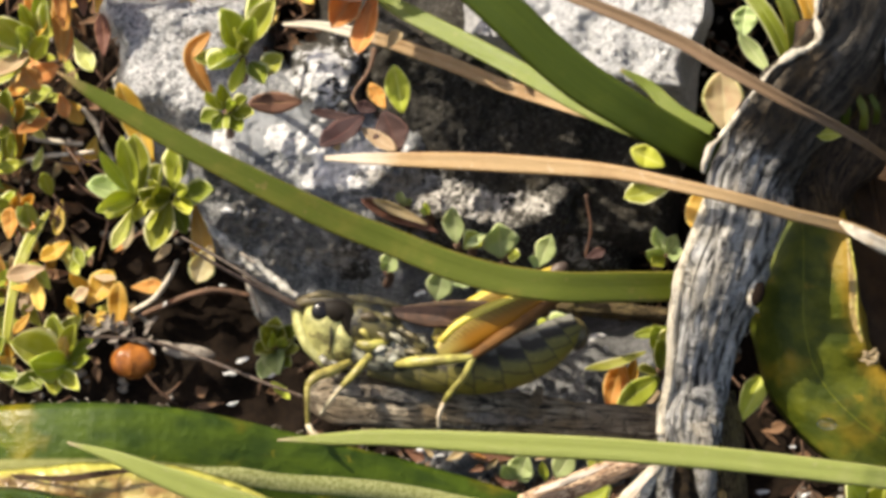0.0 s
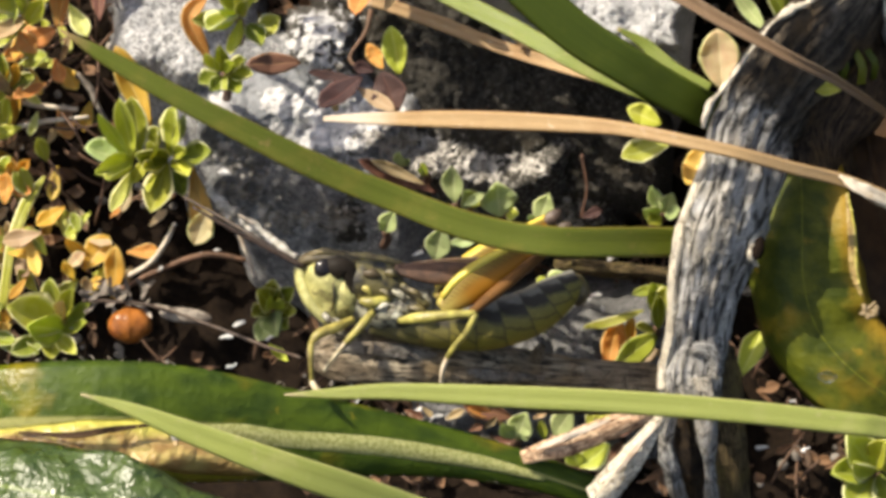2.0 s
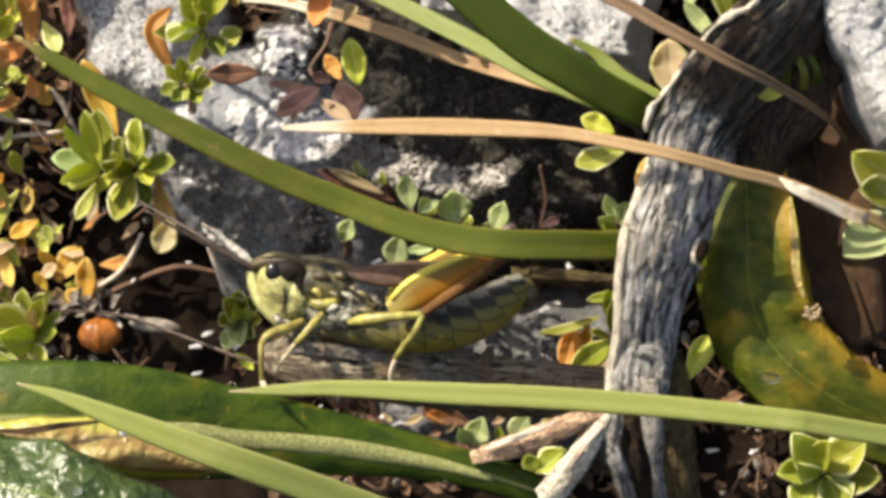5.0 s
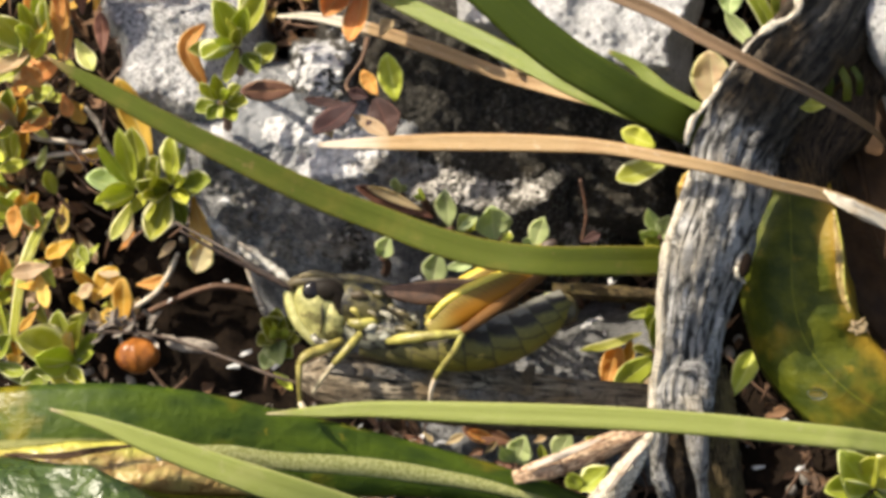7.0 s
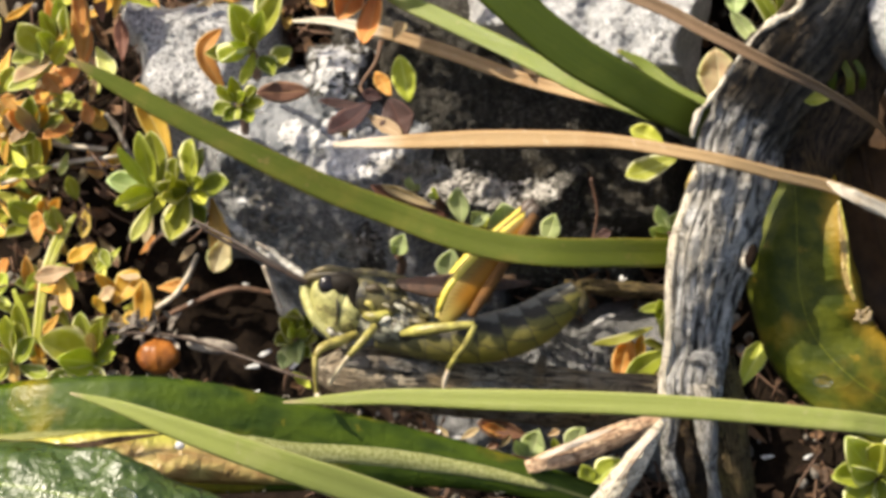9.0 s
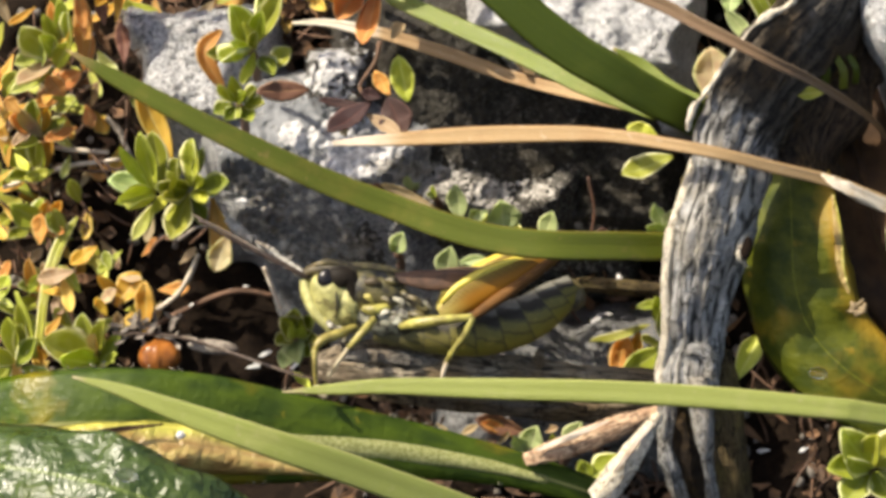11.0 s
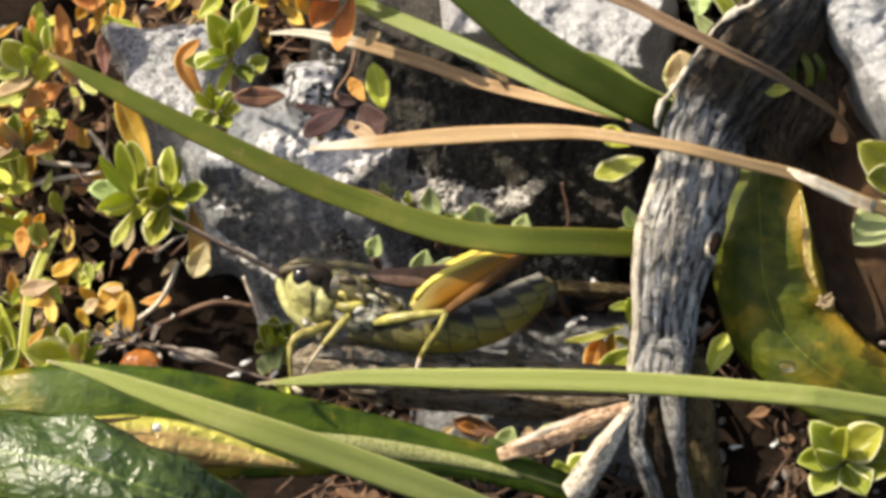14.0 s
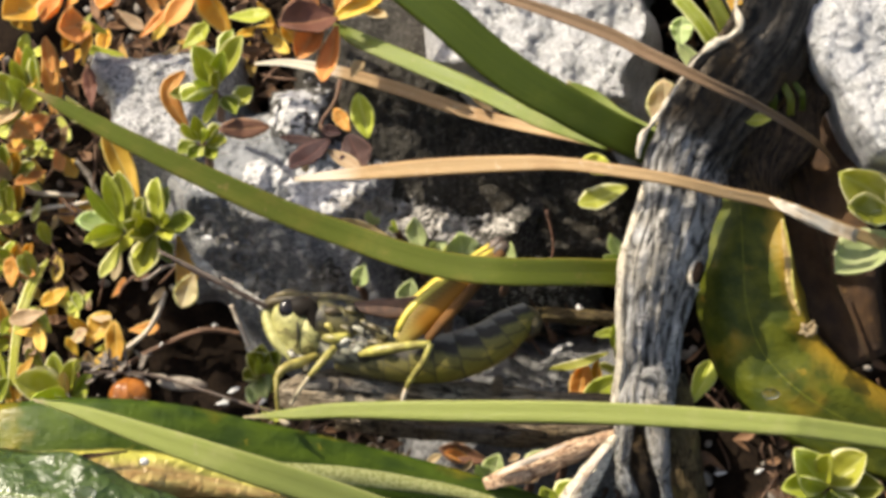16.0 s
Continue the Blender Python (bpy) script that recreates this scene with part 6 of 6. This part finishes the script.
    for label, line, radii, skin_line, material, strip in (
            ("dark twig lying under another", [(-6.3, -14.4, -3.0), (1.7, -15.3, -3.0), (11.8, -16.2, -4.0), (22.0, -16.3, -5.0)], [0.8, 1.1, 1.1, 1.0], [(1.0, -15.1, -1.9), (6.0, -15.6, -2.2), (11.0, -16.0, -2.9)], OLD_WOOD, ASH_BARK),
            ("tan dry stem with peeling skin", [(7.5, -20.6, 4.0), (10.6, -19.6, 4.5), (14.1, -18.3, 4.0), (19.7, -16.5, 2.0)], [0.59, 1.08, 1.04, 0.79], [(8.6, -19.7, 5.4), (11.5, -18.5, 6.0), (15.0, -17.1, 5.4)], TAN_WOOD, BLEACH),
            ("bleached splinter beside the stick", [(14.4, -24.2, 3.0), (16.0, -21.5, 6.0), (17.6, -19.2, 7.0), (19.5, -16.5, 7.0)], [1.19, 1.08, 0.88, 0.39], [(15.4, -21.6, 7.2), (17.0, -19.4, 8.0), (18.9, -17.2, 7.6)], SPLINTER, BLEACH)):
        t = thing("twig", line[0], label, "twig", "twigs")
        shaft = part("shaft", tube(line, radii, n=60, m=22, flat=0.7, rough=0.22, grain=1.1, ridges=3, seed=line[0][0]), material, t)
        part("bark_flake", ribbon(skin_line, [0.25, 0.6, 0.2], n=20, m=7, thick=0.2, wave=0.8, seed=line[0][1]), strip, shaft, "lifting strip of skin")


# ---- the insect ----
HIP = (0.1, -7.6, 9.2)
FAR_HIP = (0.0, -7.1, 2.8)
legs = []


def hind_leg(insect, hip, w_out, angle, label):
    """A hind leg at rest: thick barred thigh, dark knee, thin shin folded under it."""
    a = radians(angle)
    fwd, up = np.array([math.cos(a), math.sin(a), 0.0]), np.array([-math.sin(a), math.cos(a), 0.0])
    hip = np.array(hip)
    line = [hip, hip + fwd * 2.6 + up * 0.35, hip + fwd * 5.6 + up * 0.45, hip + fwd * 9.0 + up * 0.3, hip + fwd * 12.0]
    n, m = 34, 20
    c, r = curve(line, n), spread([0.75, 1.42, 1.4, 0.95, 0.5], n)
    rings, uvs = [], []
    for i in range(n):
        for j in range(m):
            b = 2 * math.pi * j / m
            uvs.append((i / (n - 1), 0.5 + 0.5 * math.sin(b)))
        b = np.linspace(0, 2 * math.pi, m, endpoint=False)[:, None]
        rings.append(c[i] + r[i] * (np.sin(b) * up + 0.5 * np.cos(b) * np.array([0, 0, 1.0])))
    thigh = part("hind_thigh", (np.vstack(rings), skin(rings), np.array(uvs)), FEMUR, insect, label, origin=hip)
    part("knee", ball(hip + fwd * 12.4, (0.95, 0.62, 0.5), turn=angle), FEELER, thigh, "dark knee joint")
    part("ridge", tube([hip + fwd * 0.6 + up * 0.85 + (0, 0, 0.35 * w_out), hip + fwd * 3 + up * 1.45 + (0, 0, 0.35 * w_out), hip + fwd * 7 + up * 1.2 + (0, 0, 0.25 * w_out), hip + fwd * 12 + up * 0.45], [0.26, 0.38, 0.32, 0.16], n=16, m=8), RIDGE, thigh, "yellow upper ridge")
    part("shin", tube([hip + fwd * 12.4 - up * 0.3 + (0, 0, 0.2 * w_out), hip + fwd * 9 - up * 0.8 + (0, 0, 0.4 * w_out), hip + fwd * 5 - up * 1.25 + (0, 0, 0.5 * w_out), hip + fwd * 2.0 - up * 1.6 + (0, 0, 0.4 * w_out)], [0.45, 0.5, 0.52, 0.36], n=20, m=11), ORANGE_LEG, thigh, "orange folded shin")
    legs.append((thigh, hip))
    return thigh


def grasshopper():
    g = thing("grasshopper", (-2.5, -11.4, 6.0), "olive and yellow short-winged grasshopper standing on a twig", "insect")
    head = part("head", tube([(-10.0, -3.2, 6.0), (-9.7, -4.4, 6.0), (-9.3, -6.0, 6.0), (-9.0, -7.7, 6.0), (-8.9, -9.0, 6.0)], [0.9, 2.1, 2.15, 1.5, 0.7], n=26, m=26, flat=0.98, facing=(0, 0, 1), rough=0.05, grain=2.0), FACE, g, "yellow-green face")
    part("cheek", tube([(-8.2, -4.3, 6.0), (-8.1, -6.1, 6.2), (-8.3, -7.5, 6.2), (-8.7, -8.7, 6.2)], [1.4, 1.7, 1.45, 0.6], n=16, m=18, flat=1.1, rough=0.06, grain=2.0), FACE, head)
    part("brow", tube([(-12.0, -4.3, 6.0), (-11.7, -5.7, 6.0), (-10.9, -7.3, 6.0), (-9.5, -9.0, 6.0)], [0.5, 0.6, 0.62, 0.4], n=18, m=12, flat=2.0), KEEL, head, "keeled yellow forehead")
    part("seam", tube([(-9.1, -5.5, 8.2), (-9.0, -6.6, 8.1), (-9.2, -7.9, 7.5)], [0.08, 0.14, 0.08], n=10, m=6), COLLAR, head, "dark seam below the eye")
    part("jaw", tube([(-9.9, -8.1, 7.4), (-9.3, -8.7, 7.6), (-8.5, -8.8, 7.4)], [0.25, 0.36, 0.25], n=12, m=10, rough=0.2, grain=3.0), SPECKLE, head, "pale mottled jaw")
    part("crown", tube([(-12.2, -4.2, 6.0), (-11.4, -3.6, 6.0), (-10.0, -3.4, 6.0), (-8.4, -3.6, 6.0), (-7.4, -4.1, 6.0)], [0.3, 0.6, 0.75, 0.9, 1.0], n=18, m=16, flat=1.9), CROWN, head, "olive brown crown")
    part("eye", ball((-9.9, -4.3, 7.8), (0.88, 0.92, 0.52), turn=-14), BLACK, head, "glossy black compound eye")
    part("eye", ball((-10.2, -4.3, 4.0), (0.8, 1.0, 0.6), turn=20), BLACK, head)
    part("cheek_band", tube([(-9.7, -4.1, 7.7), (-8.8, -4.2, 7.9), (-7.9, -4.4, 7.9), (-7.6, -5.8, 7.9), (-7.8, -7.6, 7.5)], [0.75, 0.95, 0.85, 0.35, 0.2], n=20, m=12, flat=0.6), BAND, head, "dark band behind the eye")
    part("feeler", tube([(-11.6, -4.2, 7.0), (-14.7, -2.6, 8.0), (-18.0, -0.9, 9.0), (-21.1, 0.9, 10.0)], [0.24, 0.2, 0.17, 0.1], n=20, m=7), FEELER, head, "dark thread-like feeler")
    part("feeler", tube([(-11.7, -4.2, 5.0), (-15.3, -2.1, 4.0), (-18.5, -0.3, 3.0), (-22.3, 1.7, 2.0)], [0.24, 0.2, 0.17, 0.1], n=20, m=7), FEELER, head)
    part("brow", tube([(-11.1, -3.1, 7.0), (-9.9, -2.8, 7.2), (-8.8, -3.0, 7.2), (-7.9, -3.3, 7.0)], [0.2, 0.32, 0.3, 0.2], n=12, m=8), OLIVE, head, "olive rim above the eye")
    part("mouth", tube([(-8.8, -8.6, 6.3), (-8.4, -9.3, 6.8), (-8.5, -9.9, 7.0)], [0.55, 0.4, 0.2], n=8, m=8), PALE_LEG, head, "pale mouth feelers")
    collar = part("collar", tube([(-7.9, -4.8, 6.0), (-6.9, -5.2, 6.0), (-5.5, -5.5, 6.0), (-4.0, -5.5, 6.0), (-3.0, -5.3, 6.0)], [1.9, 2.2, 2.2, 2.0, 1.5], n=26, m=22, flat=1.05, rough=0.06, grain=2.5), COLLAR, g, "mottled olive brown neck shield")
    part("keel", tube([(-8.1, -3.2, 6.6), (-6.5, -3.2, 6.8), (-4.6, -3.5, 6.8), (-3.0, -3.9, 6.6)], [0.3, 0.36, 0.34, 0.22], n=12, m=8), OLIVE, collar, "dull yellow edge of the neck shield")
    part("hem", tube([(-6.8, -6.9, 7.7), (-5.7, -7.1, 7.9), (-4.2, -6.7, 7.8)], [0.3, 0.55, 0.25], n=10, m=8), YELLOW_LEG, collar, "yellow lower hem")
    part("chest", tube([(-7.1, -7.2, 6.0), (-5.2, -7.7, 6.0), (-3.0, -7.7, 6.0), (-0.6, -7.5, 6.0)], [1.3, 1.6, 1.75, 1.5], n=22, m=20, flat=1.15, rough=0.1, grain=2.2), THORAX, g, "grey and black mottled chest")
    part("plate", tube([(-4.0, -7.4, 7.7), (-3.8, -8.0, 8.0), (-3.2, -8.4, 8.1)], [0.3, 0.6, 0.35], n=12, m=10, rough=0.3, grain=3.0), SPECKLE, g, "white patch above the middle leg")
    for p, q, r0, m in (((-5.1, -6.0, 8.1), (-4.0, -6.8, 8.2), 0.32, COLLAR), ((-4.0, -6.0, 8.0), (-2.8, -7.0, 8.2), 0.3, THORAX), ((-2.8, -5.9, 8.0), (-1.5, -6.7, 8.3), 0.32, COLLAR), ((-5.4, -7.6, 7.9), (-4.3, -7.3, 8.1), 0.3, SPECKLE), ((-2.7, -7.5, 8.1), (-1.1, -7.9, 8.3), 0.42, COLLAR), ((-6.5, -4.6, 8.2), (-5.1, -4.9, 8.2), 0.45, CROWN), ((-6.6, -5.8, 8.2), (-5.8, -6.5, 8.1), 0.3, YELLOW_LEG), ((-4.7, -4.5, 8.0), (-3.6, -4.8, 8.0), 0.4, COLLAR)):
        part("plate", tube([p, (np.array(p) + q) / 2 + (0.1, 0.1, 0.1), q], [r0 * 0.6, r0, r0 * 0.5], n=12, m=9, rough=0.25, grain=3.0), m, g)
    part("plate", tube([(-3.3, -5.5, 7.7), (-2.1, -6.5, 7.9), (-0.9, -7.3, 8.0)], [0.3, 0.4, 0.3], n=8, m=8), COLLAR, g)
    part("abdomen", tube([(-5.9, -9.0, 5.6), (-2.5, -9.1, 5.6), (0.9, -9.2, 5.6), (4.3, -9.0, 5.6), (7.7, -8.0, 5.6), (10.3, -6.3, 5.6), (12.1, -4.9, 5.6)], [0.9, 1.6, 2.0, 2.2, 2.1, 1.75, 1.0], n=70, m=26, flat=0.95, facing=(0, 0, 1)), ABDOMEN, g, "ringed olive and black abdomen")
    part("tail", tube([(11.3, -5.0, 5.6), (12.0, -5.4, 5.6), (12.3, -6.3, 5.6), (11.8, -7.2, 5.6)], [0.7, 0.85, 0.8, 0.35], n=10, m=10), COLLAR, g, "upturned grey tail")
    part("wing_pad", ribbon([(-3.9, -4.2, 7.8), (-0.7, -4.5, 8.3), (3.2, -4.4, 8.2), (8.0, -4.2, 7.2)], [0.8, 1.9, 1.6, 0.4], n=24, m=11, thick=0.3, fold=0.12, cup=-0.2, facing=(0, 0.15, 1), wave=0.2), WING, g, "short brown wing")
    part("wing_pad", ribbon([(-3.6, -4.4, 4.0), (-0.6, -4.3, 4.0), (2.8, -4.0, 4.2), (6.7, -3.8, 4.6)], [0.8, 1.6, 1.6, 0.5], n=18, m=9, thick=0.3, cup=0.2), WING, g)
    # front and middle legs
    f = part("front_leg", tube([(-7.4, -8.6, 7.6), (-8.8, -9.2, 9.2), (-10.2, -9.7, 10.0), (-10.9, -10.5, 10.2)], [0.34, 0.46, 0.42, 0.27], n=14, m=10), YELLOW_LEG, g)
    part("shin", tube([(-10.9, -10.5, 10.2), (-10.9, -12.0, 10.4), (-10.8, -13.8, 9.8)], [0.27, 0.22, 0.2], n=10, m=8), YELLOW_LEG, f)
    part("foot", tube([(-10.8, -13.8, 9.8), (-10.4, -14.4, 10.4), (-9.8, -14.7, 10.6)], [0.26, 0.26, 0.16], n=8, m=8), PALE_LEG, f)
    f = part("front_leg", tube([(-5.7, -7.9, 8.6), (-6.7, -9.1, 9.6), (-8.0, -10.5, 9.6)], [0.34, 0.38, 0.24], n=12, m=10), YELLOW_LEG, g)
    part("shin", tube([(-8.0, -10.5, 9.6), (-8.9, -11.7, 9.2), (-9.8, -13.0, 8.4)], [0.22, 0.19, 0.17], n=10, m=8), PALE_LEG, f)
    f = part("middle_leg", tube([(-3.4, -8.6, 8.6), (-1.8, -8.3, 9.8), (0.8, -8.0, 10.4), (3.0, -7.8, 10.4)], [0.28, 0.52, 0.44, 0.26], n=16, m=10), YELLOW_LEG, g)
    part("shin", tube([(3.0, -7.8, 10.4), (2.3, -9.4, 10.2), (1.3, -10.7, 9.6), (0.7, -11.7, 9.0)], [0.3, 0.3, 0.28, 0.24], n=12, m=8), YELLOW_LEG, f)
    part("foot", tube([(0.7, -11.7, 9.0), (0.3, -12.9, 8.4), (0.3, -14.1, 7.6)], [0.22, 0.2, 0.16], n=8, m=8), PALE_LEG, f)
    hind_leg(g, HIP, 1.0, 30, "orange thigh with oblique dark bars")
    hind_leg(g, FAR_HIP, -1.0, 33, "orange thigh of the far side")
    return g


# ---- litter ----
def litter():
    r = random.Random(31)
    zones = ((-34, -8, 22, 34, 220), (-46, -13, -16, 26, 420), (-12, 24, -26, -11, 420), (22, 48, -28, -6, 190), (-18, -2, 14, 26, 140), (8, 24, -12, 6, 160), (20, 34, 10, 26, 80))
    scraps, straws, crumbs = [], [], []
    for u0, u1, v0, v1, n in zones:
        for k in range(n):
            u, v = r.uniform(u0, u1), r.uniform(v0, v1)
            if -32 < u < -11 and -14 < v < 0:
                continue
            w = ground_w(u, v)
            p = (u, v, w + r.uniform(0.2, 7.0))
            pick = r.random()
            if pick < 0.5:
                a, l = r.uniform(0, 2 * math.pi), r.uniform(1.2, 3.4)
                scraps.append(spoon(p, (u + math.cos(a) * l, v + math.sin(a) * l, p[2] + r.uniform(-0.5, 2.0)), r.uniform(0.5, 1.4), cup=0.5, seed=k * 1.7, n=6))
            elif pick < 0.75:
                a, l = r.uniform(0, 2 * math.pi), r.uniform(2, 7)
                q = np.array(p) + (math.cos(a) * l, math.sin(a) * l, r.uniform(-1, 2))
                straws.append(tube([p, (np.array(p) + q) / 2 + (r.uniform(-0.5, 0.5), r.uniform(-0.5, 0.5), 0.4), q], [0.1, 0.16, 0.08], n=6, m=5))
            else:
                s = r.uniform(0.2, 0.6)
                crumbs.append(ball((u, v, w + r.uniform(0, 3)), (s * r.uniform(0.7, 1.6), s, s * 0.8), n=5, m=6, turn=r.uniform(0, 180)))
    solid("leaf_litter", join(*scraps), LITTER, (-20, 0, -24), "brown scraps of dead leaves strewn on soil", "litter", kind="stuff")
    solid("straw_litter", join(*straws), STEM, (-20, 2, -24), "thin grey dry stems strewn on soil", "litter", kind="stuff")
    solid("soil_crumbs", join(*crumbs), ASH, (-20, 4, -24), "small grey crumbs of stone and soil", "litter", kind="stuff")
    for p, s, t in (((14.9, -7.9, -21.0), 0.8, 60), ((15.8, -7.4, -21.0), 0.5, 10), ((16.6, -8.8, -22.0), 0.5, 100), ((17.1, -3.9, -20.0), 0.7, 80), ((17.9, -5.1, -20.0), 0.6, 130), ((29.5, -20.2, -4.0), 0.55, 20), ((31.2, -15.5, 3.0), 0.35, 0), ((-18.2, -11.0, -30.0), 0.7, 25), ((-19.2, -12.2, -30.0), 0.7, 25), ((-15.1, -12.1, -29.0), 0.6, 60), ((-18.6, -14.6, -22.0), 0.5, 20), ((-19.2, 3.8, -16.0), 0.6, 0), ((-1.2, -3.5, -14.0), 0.7, 10), ((0.9, -19.2, -22.0), 0.6, 30), ((-0.8, -18.6, -22.0), 0.5, 60), ((-6.6, -17.5, -18.0), 0.4, 60), ((-26.1, -5.9, -36.0), 0.5, 70), ((-22.3, -4.5, -37.0), 0.4, 70), ((-20.6, -4.0, -37.0), 0.35, 10), ((-34.3, -11.6, -30.0), 0.3, 10), ((32.8, -20.0, 0.0), 0.5, 40)):
        solid("stone_chip", shard(p, s * 0.58, p[0] * 3.1, t), SPARK, p, "small bright white stone chip in the litter", "stone", "bright stone chips", smooth=False)



bank()
rocks()
lichens()
plants()
sticks()
grasshopper()
litter()


def motions():
    rest = 0.0
    swing = ((0.0, -1), (0.5, -2), (1.5, 2), (2.0, 4), (2.1, 10), (2.2, 0), (2.3, 9), (2.4, -1), (2.5, 14), (2.6, -1), (2.7, 9), (2.8, -2), (2.9, 12), (3.0, -5), (3.1, 25), (3.2, -5), (3.3, 21), (3.4, -2), (3.5, -1), (4.2, -1), (6.3, -1), (7.8, 0), (8.0, 4), (8.1, 0), (8.2, 11), (8.3, -3), (8.4, 13), (8.5, -4), (8.6, 14), (8.7, -4),
             (8.8, 23), (8.9, -5), (9.0, 20), (9.1, -7), (9.2, 37), (9.3, -6), (9.4, 30), (9.5, -5), (9.6, 22), (9.7, -4), (9.9, 8), (10.2, -2), (11.3, -2), (15.0, -1), (15.2, -2), (15.4, 2), (15.5, 0), (15.6, 16), (15.7, 0), (15.8, 13), (15.9, 1), (16.0, 11))
    for k, (thigh, hip) in enumerate(legs):
        x, y, z = thigh.location
        walk(thigh, [(t, pose(x, y, z, 0, 0, rest + a * (1.0, 0.9)[k])) for t, a in swing])


motions()
